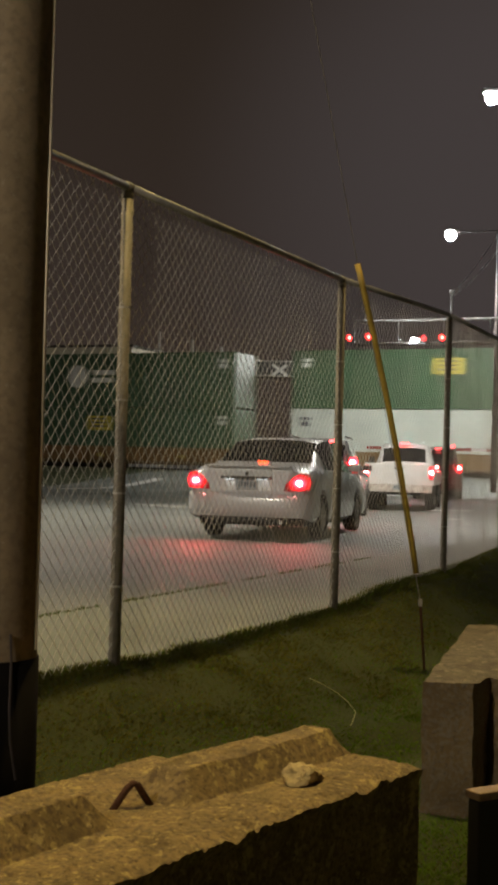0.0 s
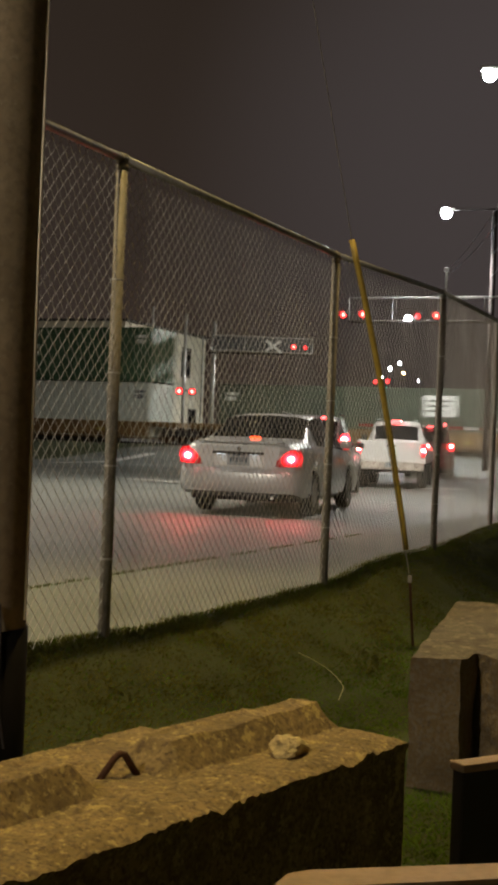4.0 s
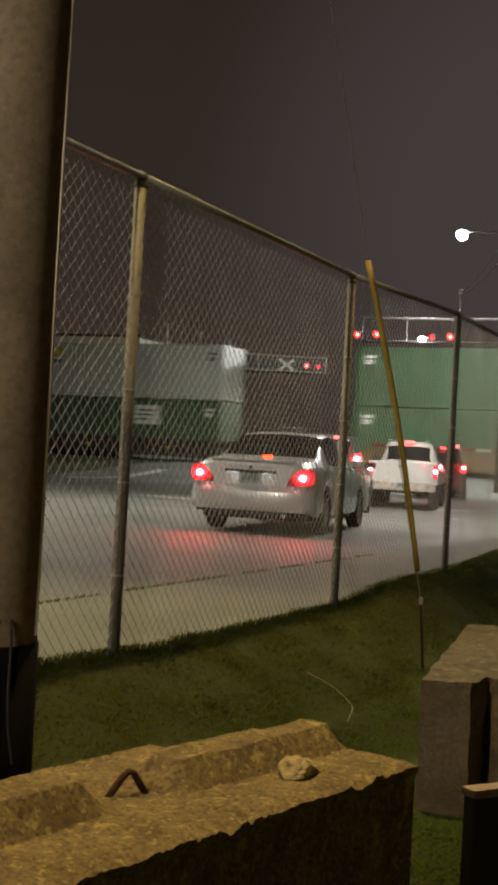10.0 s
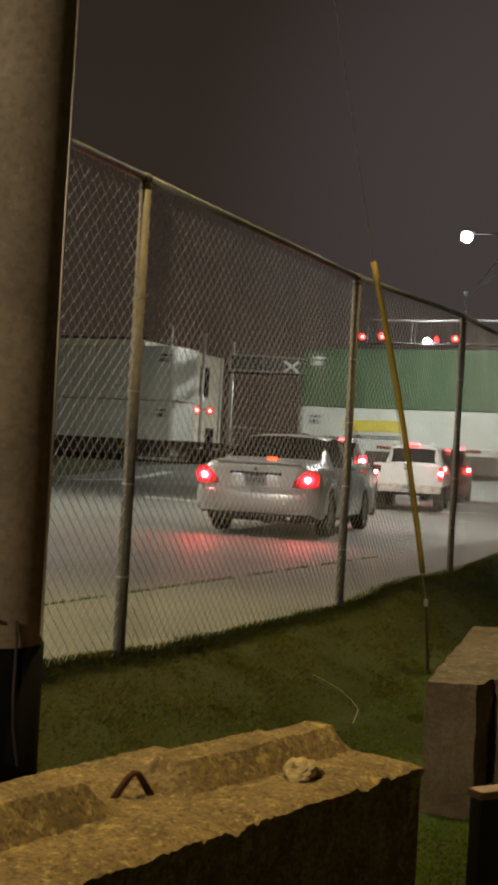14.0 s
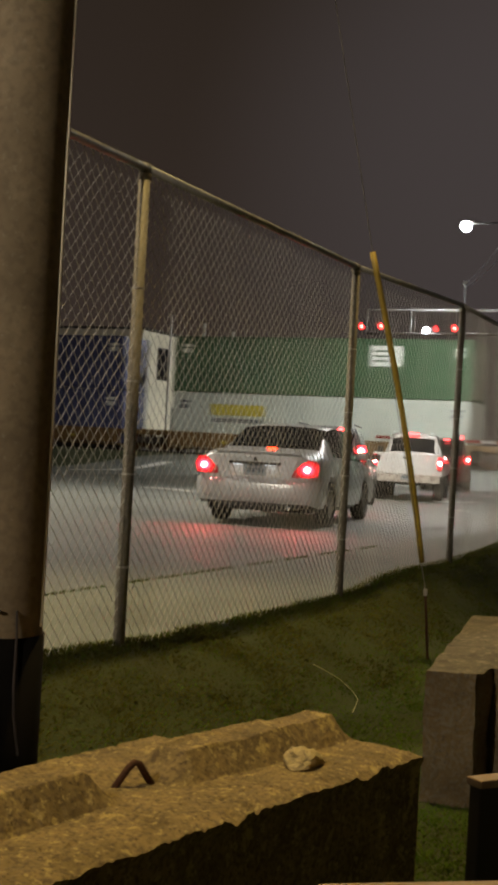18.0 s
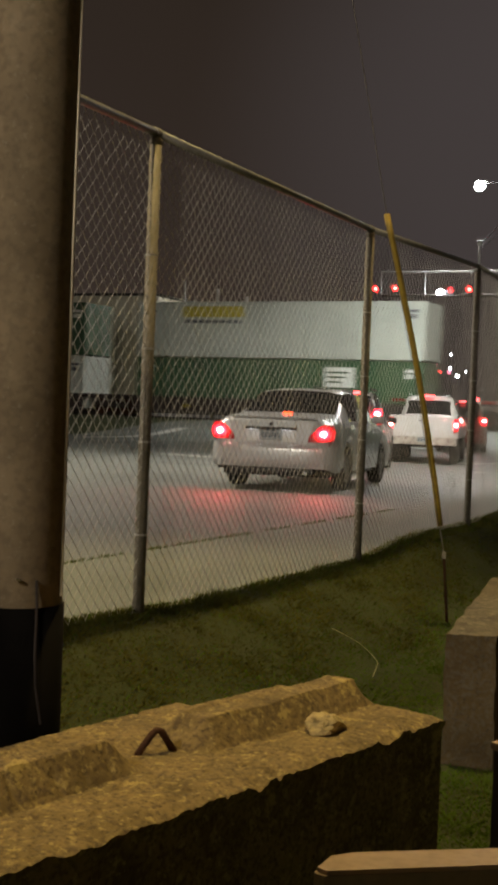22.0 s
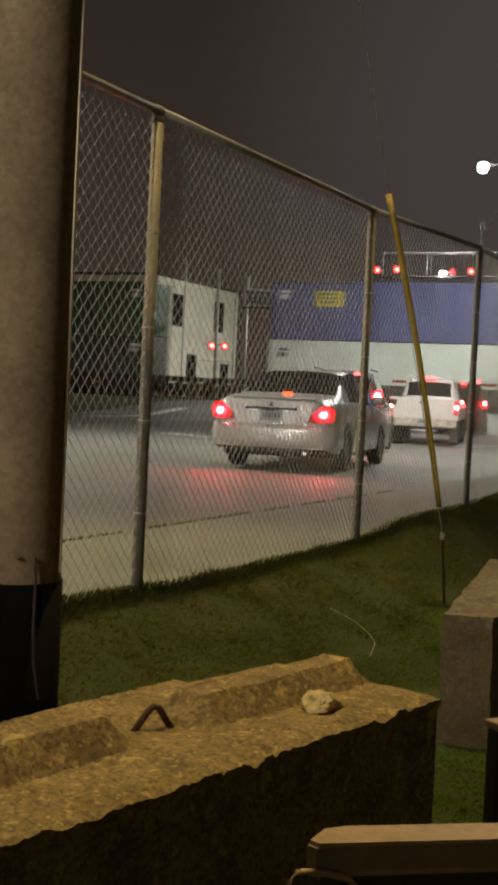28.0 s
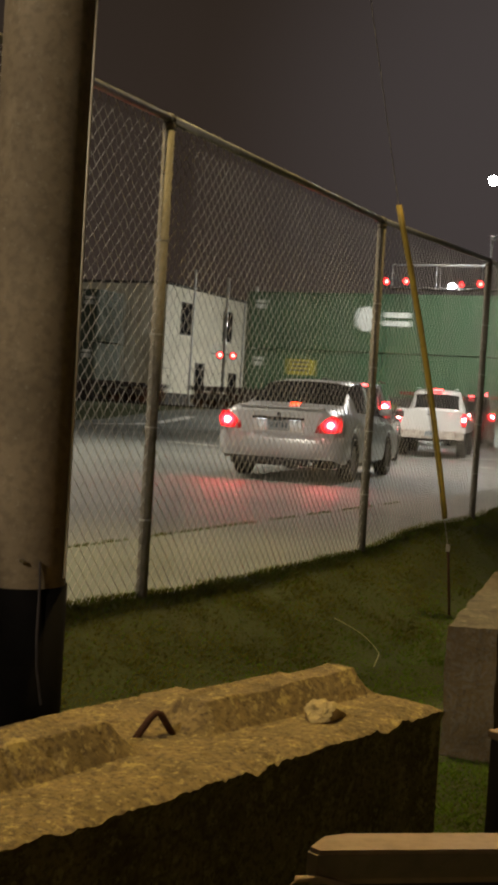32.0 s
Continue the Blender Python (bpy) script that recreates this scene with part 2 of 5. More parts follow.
GLOW_SIGNAL = glow("signal_red", (1.0, 0.03, 0.03), 5.5)
GLOW_SIGNAL_DIM = glow("signal_red_fading", (1.0, 0.025, 0.03), 1.3)
GLOW_AMBER = glow("amber_core", (1.0, 0.06, 0.012), 6)
PIPE = material("worn_rail_pipe", (0.34, 0.33, 0.30), 0.5, 0.3, grain=0.3, scale=30, stain=0.4, stain_scale=5)
YELLOW_STEEL = material("faded_yellow_steel", (0.17, 0.10, 0.035), 0.7, grain=0.3, scale=6, stain=0.5, stain_scale=1.2)
GLOW_LAMP = glow("lamp_glow", (0.85, 0.94, 1.0), 350)
GLOW_SODIUM = glow("sodium_glow", (1.0, 0.6, 0.2), 60)
GLOW_PLATE = glow("plate_lamp_glow", (0.85, 0.95, 1.0), 3.5)
GLOW_HEAD = glow("headlight_glow", (1.0, 0.93, 0.80), 6500)
GLOW_BULB = glow("signal_bulb", (1.0, 0.16, 0.12), 14)
GLOW_GREEN = glow("signal_green", (0.02, 0.75, 0.50), 3)
GLOW_PINK = glow("far_pink", (1.0, 0.25, 0.35), 2.5)
GLOW_WHITE = glow("far_white", (0.85, 0.92, 1.0), 60)
GLOW_ORANGE = glow("far_orange", (1.0, 0.55, 0.2), 30)
PLATE = material("number_plate", (0.34, 0.38, 0.40), 0.5)
OLD_CHROME = material("rusty_chrome", (0.62, 0.58, 0.52), 0.4, 0.25, grain=0.6, scale=9, stain=0.6, stain_scale=5, second=(0.16, 0.07, 0.035))
BAR = material("plate_bars", (0.10, 0.13, 0.16), 0.6)
STEEL_DARK = material("dark_car_steel", (0.055, 0.042, 0.036), 0.8, 0.2, grain=0.5, scale=6, stain=0.6, stain_scale=1.2)
BALLAST = material("ballast", (0.085, 0.08, 0.072), 0.95, grain=0.8, scale=14, bump=0.05)
SIDING = material("cream_siding", (0.66, 0.62, 0.50), 0.75, grain=0.15, scale=12, stain=0.3, stain_scale=0.6)
ROOF = material("dark_roofing", (0.06, 0.055, 0.05), 0.9, grain=0.4, scale=10)
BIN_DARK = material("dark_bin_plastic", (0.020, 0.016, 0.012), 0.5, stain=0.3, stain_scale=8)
CABLE = material("dark_cable", (0.09, 0.09, 0.095), 0.5)
# Rim side darker than the lid top: its shade is in the colour
BIN_RIM_SHADED = material("shaded_bin_plastic", (0.25, 0.19, 0.125), 0.5, grain=0.2, scale=60, stain=0.4, stain_scale=10)
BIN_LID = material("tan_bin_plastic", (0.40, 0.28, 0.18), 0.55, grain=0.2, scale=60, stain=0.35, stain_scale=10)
SIGN_WHITE = material("sign_white", (0.75, 0.75, 0.73), 0.5, stain=0.3, stain_scale=4)
BLACK_PAINT = material("signal_black", (0.02, 0.02, 0.022), 0.5)
SIGNAL_GREY = material("aluminium_grey", (0.5, 0.5, 0.48), 0.5, 0.5, stain=0.3, stain_scale=3)


# ---- builders ----
def finish(bm, name, mat, parent=None, label="", smooth=False, bevel=0.0):
    if bevel:
        bmesh.ops.bevel(bm, geom=[e for e in bm.edges if len(e.link_faces) == 2 and e.calc_face_angle(0) > 0.6], offset=bevel, segments=2, affect="EDGES", profile=0.6)
    bmesh.ops.recalc_face_normals(bm, faces=bm.faces)
    me = bpy.data.meshes.new(name)
    bm.to_mesh(me)
    bm.free()
    if mat:
        me.materials.append(mat)
    if smooth:
        me.shade_smooth()
    ob = new(name, me)
    if parent:
        ob.parent = parent
    if label:
        ob["label"] = label
    return ob


def part(name, bm, mat, parent, label="", smooth=False, bevel=0.0):
    return finish(bm, name, mat, parent, label, smooth, bevel)


def empty(name, m, label, category, group="", kind=""):
    ob = new(name)
    ob.empty_display_size = 0.2
    ob.matrix_world = m
    return tagged(ob, label, category, group, kind)


def box(bm, x0, x1, y0, y1, z0, z1, m=None):
    r = bmesh.ops.create_cube(bm, size=1.0, matrix=Matrix.Translation(((x0 + x1) / 2, (y0 + y1) / 2, (z0 + z1) / 2)) @ Matrix.Diagonal((x1 - x0, y1 - y0, z1 - z0, 1)))
    if m is not None:
        bmesh.ops.transform(bm, matrix=m, verts=r["verts"])
    return r["verts"]


def boxed(*a, m=None):
    bm = bmesh.new()
    box(bm, *a, m=m)
    return bm


def rod(bm, a, b, r0, r1=None, sides=10, caps=True):
    a, b = Vector(a), Vector(b)
    d = b - a
    m = Matrix.Translation((a + b) / 2) @ d.to_track_quat("Z", "Y").to_matrix().to_4x4()
    bmesh.ops.create_cone(bm, cap_ends=caps, segments=sides, radius1=r0, radius2=r0 if r1 is None else r1, depth=d.length, matrix=m)
    return bm


def rodded(a, b, r0, r1=None, sides=10):
    return rod(bmesh.new(), a, b, r0, r1, sides)


def tube(points, r, sides=10):
    """One swept pipe through the points."""
    bm = bmesh.new()
    pts = [Vector(p) for p in points]
    rings = []
    for i, p in enumerate(pts):
        d = (pts[min(i + 1, len(pts) - 1)] - pts[max(i - 1, 0)]).normalized()
        side = d.cross(Vector((0.13, 0.31, 0.94)) if abs(d.z) < 0.9 else Vector((1, 0.1, 0))).normalized()
        up = side.cross(d)
        rings.append([bm.verts.new(p + (side * math.cos(k * math.tau / sides) + up * math.sin(k * math.tau / sides)) * r) for k in range(sides)])
    for r0, r1 in zip(rings, rings[1:]):
        for k in range(sides):
            bm.faces.new((r0[k], r0[(k + 1) % sides], r1[(k + 1) % sides], r1[k]))
    bm.faces.new(rings[0][::-1])
    bm.faces.new(rings[-1])
    return bm


def prism(points, z0, z1):
    """A solid on a plan outline, from z0 to z1."""
    bm = bmesh.new()
    lo = [bm.verts.new((x, y, z0)) for x, y in points]
    hi = [bm.verts.new((x, y, z1)) for x, y in points]
    n = len(points)
    bm.faces.new(lo[::-1])
    bm.faces.new(hi)
    for i in range(n):
        bm.faces.new((lo[i], lo[(i + 1) % n], hi[(i + 1) % n], hi[i]))
    return bm


def rough_up(bm, amount, scale=9.0, seed=0.0):
    for v in bm.verts:
        v.co += noise.noise_vector(v.co * scale + Vector((seed, 0, 0))) * amount + noise.noise_vector(v.co * scale * 3.3 + Vector((seed, 5, 0))) * amount * 0.5


# ---- the lie of the land ----
FENCE_N = Vector((0.911, -0.413))       # across the fence, towards the camera
FENCE_D = Vector((0.413, 0.911))
TRACK_A = radians(-25.7)
TRACK_V = Vector((math.cos(TRACK_A), math.sin(TRACK_A)))
TRACK_N = Vector((-TRACK_V.y, TRACK_V.x))
TRACK_P = Vector((0.885, 64.05))        # on the near side of the train
RAIL_Z = 0.62


def lerp_table(x, rows):
    if x <= rows[0][0]:
        return rows[0][1]
    for (x0, z0), (x1, z1) in zip(rows, rows[1:]):
        if x <= x1:
            f = (x - x0) / (x1 - x0)
            f = f * f * (3 - 2 * f)
            return z0 + (z1 - z0) * f
    return rows[-1][1]


def ramp(x, rows):
    """Straight runs from row to row."""
    for (x0, z0), (x1, z1) in zip(rows, rows[1:]):
        if x <= x1:
            return z0 + (z1 - z0) * max(x - x0, 0.0) / (x1 - x0)
    return rows[-1][1]


def road_z(x, y):
    m = x * TRACK_N.x + y * TRACK_N.y
    return lerp_table(m, [(8, -0.09), (18, -0.09), (33, -0.26), (43, -0.2), (54, 0.5), (58, 0.6), (64, 0.6), (75, 0.3), (100, 0.0)])


def fence_q(x, y):
    return x * FENCE_N.x + y * FENCE_N.y + 3.05


def ground_z(x, y):
    q = fence_q(x, y)
    along = x * FENCE_D.x + y * FENCE_D.y
    crest = lerp_table(along, [(3.5, 0.02), (4.7, 0.015), (6.0, -0.03), (8.5, -0.035), (9.6, 0.045), (10.6, 0.05), (11.3, 0.05), (14, 0.14)])
    if q > 0:
        bank = [(-1, crest), (0.05, crest), (0.72, -0.34), (1.5, -0.555), (4, -0.6), (9, -0.6)]
        z = sum(ramp(q + d, bank) for d in (-0.16, -0.08, 0, 0.08, 0.16)) / 5
        z += 0.035 * noise.noise(Vector((x * 1.7, y * 1.7, 0))) * min(q * 2, 1)
    else:
        z = lerp_table(-q, [(0, crest), (0.12, crest - 0.05), (0.26, road_z(x, y) - 0.03), (900, road_z(x, y) - 0.03)])
    if along > 16:
        z = min(z, road_z(x, y) - 0.03) if q < 0 else z
    far = max(0.0, min(1.0, (along - 20) / 15))
    return z * (1 - far) + (road_z(x, y) - 0.05) * far


def sheet(name, xs, ys, zf, mat):
    bm = bmesh.new()
    grid = [[bm.verts.new((x, y, zf(x, y))) for x in xs] for y in ys]
    for r0, r1 in zip(grid, grid[1:]):
        for i in range(len(xs) - 1):
            bm.faces.new((r0[i], r0[i + 1], r1[i + 1], r1[i]))
    return finish(bm, name, mat, smooth=True)


def spaced(*runs):
    out = []
    for a, b, n in runs:
        out += [a + (b - a) * i / n for i in range(n)]
    return out + [runs[-1][1]]


ground = tagged(sheet("ground", spaced((-900, -60, 8), (-60, -6, 18), (-6, -3, 20), (-3, 4, 150), (4, 6, 15), (6, 60, 22), (60, 900, 8)),
                      spaced((-300, -20, 6), (-20, 1, 10), (1, 4, 30), (4, 13, 180), (13, 17, 30), (17, 80, 60), (80, 1500, 16)), ground_z, GRASS),
                "uneven mown grass bank sloping down from the fence", "ground", kind="structure")


def strip(name, q0, q1, a0, a1, steps, lift, mat, cols=3, bend=0.0):
    """A sheet along the fence's direction from q0 to q1 beside it; q is negative beyond the fence. It bends to its left past 16 m."""
    bm = bmesh.new()
    rows = []
    for i in range(steps + 1):
        a = a0 + (a1 - a0) * i / steps
        row = []
        for k in range(cols + 1):
            q = q0 + (q1 - q0) * k / cols - bend * max(0.0, a - 16.0) ** 2 * 0.004
            p = FENCE_D * a + FENCE_N * (q - 3.05)
            row.append(bm.verts.new((p.x, p.y, road_z(p.x, p.y) + lift)))
        rows.append(row)
    for r0, r1 in zip(rows, rows[1:]):
        for k in range(cols):
            bm.faces.new((r0[k], r0[k + 1], r1[k + 1], r1[k]))
    return finish(bm, name, mat, smooth=True)


tagged(strip("road", -26, -1.62, -30, 62, 60, 0.0, ASPHALT, 8), "worn grey asphalt road running to a level crossing", "road", kind="structure")
tagged(strip("pavement", -1.58, -0.13, -10, 60, 50, 0.012, CEMENT), "pale concrete pavement strip between fence and road", "pavement", kind="structure")


def grass_blades():
    """Mown grass on the bank, with longer tufts along the fence and in the pavement's seam."""
    rng = np.random.default_rng(5)
    verts, faces, dry = [], [], []

    def blade(x, y, h, lean, on=ground_z, old=0.0):
        dry.extend([1 if rng.random() < old else 0] * 2)
        a = rng.uniform(0, math.tau)
        z = on(x, y) - 0.006
        w = rng.uniform(0.0028, 0.0052)
        dx, dy = math.cos(a) * w, math.sin(a) * w
        b = rng.uniform(0, math.tau)
        lx, ly = math.cos(b) * lean * h, math.sin(b) * lean * h
        i = len(verts)
        verts.extend(((x - dx, y - dy, z), (x + dx, y + dy, z), (x + dx * 0.7 + lx * 0.4, y + dy * 0.7 + ly * 0.4, z + h * 0.6), (x - dx * 0.7 + lx * 0.4, y - dy * 0.7 + ly * 0.4, z + h * 0.6), (x + lx, y + ly, z + h * 0.95)))
        faces.extend(((i, i + 1, i + 2, i + 3), (i + 3, i + 2, i + 4)))
    for _ in range(260000):
        al, q = 2.3 + 13.5 * rng.random() ** 1.35, rng.uniform(-0.24, 2.9)
        p = FENCE_D * al + FENCE_N * (q - 3.05)
        clump = noise.noise(Vector((p.x * 2.6, p.y * 2.6, 7)))
        fine = noise.noise(Vector((p.x * 9, p.y * 9, 2)))
        if q < 0.0 and rng.random() > 0.75 + clump + q * 2.6:
            continue
        h = rng.uniform(0.011, 0.025) * (1 + 0.7 * clump + 0.4 * fine)
        if abs(q + 0.01) < 0.13:
            h *= 1.5 + 0.9 * max(0.0, noise.noise(Vector((al * 4.0, 3.0, 0))))
        blade(p.x, p.y, max(h, 0.01), rng.uniform(0.6, 1.9), ground_z, min(0.9, max(0.08, 1.5 - q * 1.45 + 0.5 * clump)))
    for _ in range(9000):
        al = 3.5 + 8.5 * rng.random() ** 1.2
        p = FENCE_D * al + FENCE_N * (rng.normal(-0.02, 0.05) - 3.05)
        blade(p.x, p.y, rng.uniform(0.015, 0.042) * (1 + 0.6 * noise.noise(Vector((al * 3.0, 1.0, 0)))), rng.uniform(0.3, 0.9), ground_z, 0.75)
    for _ in range(4800):
        al = rng.uniform(2, 14)
        if noise.noise(Vector((al * 2.3, 0, 0))) < -0.12:
            continue
        p = FENCE_D * al + FENCE_N * (-1.60 - 3.05 + rng.normal(0, 0.022))
        blade(p.x, p.y, rng.uniform(0.012, 0.04), 0.7, road_z, 0.7)
    me = bpy.data.meshes.new("grass")
    me.from_pydata(verts, [], faces)
    me.materials.append(BLADE)
    me.materials.append(BLADE_DRY)
    me.polygons.foreach_set("material_index", dry)
    return tagged(new("grass", me), "short mown grass with ragged tufts along the fence", "grass", kind="stuff")


grass_blades()

# Unseen wall added behind the camera to keep lamp light off the yard
tagged(finish(boxed(-2.8, 5.0, -1.55, -1.25, -0.7, 6.2), "wall_back", SIDING), "added unseen cream wall that shades the yard", "wall", kind="structure")

# ---- chain-link fence ----
POSTS = [(-3.13, 0.42, 0.0), (-1.86, 3.26, 0.0), (-0.584, 6.095, 0.01), (0.685, 8.934, 0.013), (1.868, 11.481, 0.096), (2.93, 14.15, 0.13), (4.1, 16.9, 0.1), (5.3, 19.7, 0.05)]
FENCE_H = 2.292


def fabric_mesh(a, b, h):
    """Woven diamond wire between two posts."""
    a, b = Vector(a), Vector(b)
    span = (b - a).length
    d = (b - a).normalized()
    side = Vector((-d.y, d.x, 0)).normalized()
    n = max(2, round(span / 0.0365))
    w = span / n
    rows = int((h + 0.12) / 0.0375)
    r = 0.0018
    verts, faces = [], []
    for i in range(n):
        for k in range(rows + 1):
            over = w * 0.53
            s = (i + 0.5) * w + (over if (k + i) % 2 else -over) + 0.004 * noise.noise(Vector((i * 3.1, k * 0.7, a.x)))
            bow = 0.02 * math.sin(k * 0.06 + i * 0.11) * noise.noise(Vector((i * 0.05, k * 0.05, a.y)))
            wv = r * 1.6 * (1 if (i + k) % 2 else -1)
            c = a + d * s + side * (wv + bow) + Vector((0, 0, -0.074 + k * 0.0375))
            base = len(verts)
            for ox, oy in ((r, 0), (0, r), (-r, 0), (0, -r)):
                verts.append(c + d * ox * 1.08 + side * oy)
            if k:
                for j in range(4):
                    faces.append((base - 4 + j, base - 4 + (j + 1) % 4, base + (j + 1) % 4, base + j))
    me = bpy.data.meshes.new("wire_fabric")
    me.from_pydata([tuple(v) for v in verts], [], faces)
    me.materials.append(WIRE)
    return me


def build_fence():
    fence = empty("chain_link_fence", Matrix(), "tall galvanised chain-link fence on a grass bank", "fence")
    for i, (x, y, z) in enumerate(POSTS):
        top = z + FENCE_H
        post = part("post", rodded((x, y, z - 0.4), (x, y, top - 0.03), 0.029, sides=14), ZINC, fence, smooth=True)
        cap = bmesh.new()
        bmesh.ops.create_uvsphere(cap, u_segments=12, v_segments=6, radius=0.034, matrix=Matrix.Translation((x, y, top - 0.045)) @ Matrix.Diagonal((1, 1, 0.9, 1)))
        rod(cap, (x - 0.02 * FENCE_D.x, y - 0.02 * FENCE_D.y, top), (x + 0.02 * FENCE_D.x, y + 0.02 * FENCE_D.y, top), 0.026, sides=12)
        part("post_cap", cap, ZINC, post, "looped cast cap", smooth=True)
        for hz in (0.35, 0.8, 1.25, 1.7):
            part("tie_wire", rodded((x, y, z + hz), (x, y, z + hz + 0.008), 0.033, sides=12), WIRE, post)
    for (x0, y0, z0), (x1, y1, z1) in zip(POSTS, POSTS[1:]):
        part("top_rail", rodded((x0, y0, z0 + FENCE_H), (x1, y1, z1 + FENCE_H), 0.021, sides=12), PIPE, fence, smooth=True)
        ob = new("wire_fabric", fabric_mesh((x0, y0, z0), (x1, y1, z1), FENCE_H - 0.02))
        ob.parent = fence
        tagged(ob, "woven diamond wire fabric", kind="stuff")
    return fence


build_fence()


# ---- utility pole, guy wire and its yellow guard ----
def build_pole():
    pole = empty("utility_pole", pose(-0.805, 4.15, -0.45), "thick weathered utility pole with a black wrapped base", "utility pole")
    bm = bmesh.new()
    rings = []
    for k in range(84):
        z = -0.3 + k * 0.18
        r = 0.155 - 0.0002 * k
        rings.append([bm.verts.new(((r + 0.002 * noise.noise(Vector((math.cos(j * 0.262) * 4, math.sin(j * 0.262) * 4, z * 0.7)))) * math.cos(j * 0.2618), (r + 0.002 * noise.noise(Vector((math.cos(j * 0.262) * 4, 9, z)))) * math.sin(j * 0.2618), z)) for j in range(24)])
    for r0, r1 in zip(rings, rings[1:]):
        for j in range(24):
            bm.faces.new((r0[j], r0[(j + 1) % 24], r1[(j + 1) % 24], r1[j]))
    bm.faces.new(rings[-1])
    part("shaft", bm, POLE, pole, smooth=True)
    part("base_wrap", rodded((0, 0, -0.3), (0, 0, 0.77), 0.1615, 0.160, 32), TAR, pole, "black wrapped base", smooth=True)
    # Wire on the right edge, coloured pale to carry the pole's rim highlight
    part("rim_wire", tube([(0.1545 - 0.00018 * k, -0.042 + 0.003 * math.sin(k * 0.9), 0.8 + k * 0.24) for k in range(39)], 0.004, 8), RIM_WIRE, pole, "pale wire run down the pole, standing for its bright rim")
    part("conduit", tube([(0.09, -0.132, 0.86), (0.095, -0.137, 0.78), (0.095, -0.142, 0.62), (0.10, -0.139, 0.52), (0.112, -0.132, 0.44), (0.12, -0.136, 0.40)], 0.0042, 8), STEEL_DARK, pole, "short grey cable by the base")
    tag = boxed(0.03, 0.045, -0.166, -0.158, 0.86, 0.868)
    part("tag", tag, CHROME, pole, "small bright metal tag")
    part("bracket_arm", rodded((0, 0, 13.2), (0.20, 2.95, 13.75), 0.03), ZINC, pole)
    head = part("lamp_head", boxed(0.10, 0.31, 2.85, 3.25, 13.60, 13.76), SIGNAL_GREY, pole, "lamp head on the bracket", bevel=0.04)
    part("lens", boxed(0.13, 0.28, 2.92, 3.18, 13.57, 13.60), GLOW_SODIUM, head, "warm orange lens")
    return pole


build_pole()
ANCHOR, GUARD_LOW, GUARD_TOP = Vector((1.25, 8.3, -0.16)), Vector((1.187, 8.23, 0.16)), Vector((0.691, 7.80, 2.234))
guy = empty("guy_wire", Matrix.Translation(ANCHOR), "steel guy wire with a leaning yellow plastic guard", "guy wire")
E1, E2, E3 = GUARD_LOW - ANCHOR, GUARD_TOP - ANCHOR, Vector((-0.72, 4.22, 7.0)) - ANCHOR
part("cable", tube([Vector((0, 0, -0.1)), E1, E2, E3], 0.0027, 8), ZINC, guy)
part("guard", tube([E1.lerp(E2, 0.065 + 0.935 * k / 14) + Vector((0.028 * math.sin((0.065 + 0.935 * k / 14) * 3.1416), 0, 0)) for k in range(15)], 0.0185, 14), PLASTIC_YELLOW, guy, "faded yellow plastic guy guard", smooth=True)
part("guard_slot", tube([E1.lerp(E2, k / 30) + Vector((0.028 * math.sin(k / 30 * 3.1416) - 0.011, -0.0145, 0)) for k in range(2, 15)], 0.003, 6), BLACK_TRIM, guy, "dark slot down the guard")
part("anchor_rod", rodded((0, 0, -0.25), E1 * 0.8, 0.009, sides=8), RUST, guy)
part("clamp", boxed(-0.013, 0.013, -0.011, 0.011, -0.024, 0.024, m=Matrix.Translation(E1 * 0.8)), ZINC, guy, bevel=0.006)
straw = tube([(0.416, 7.023, 0), (0.493, 7.032, 0), (0.571, 6.992, 0), (0.621, 6.883, 0), (0.647, 6.78, 0), (0.65, 6.737, 0), (0.632, 6.636, 0), (0.605, 6.51, 0)], 0.0022, 6)
straw = finish(straw, "straw", material("dry_straw", (0.36, 0.36, 0.22), 0.8))
for v in straw.data.vertices:
    v.co.z = ground_z(v.co.x, v.co.y) + 0.03 + v.co.z
tagged(straw, "long dry pale grass stalk lying on the grass", "straw")


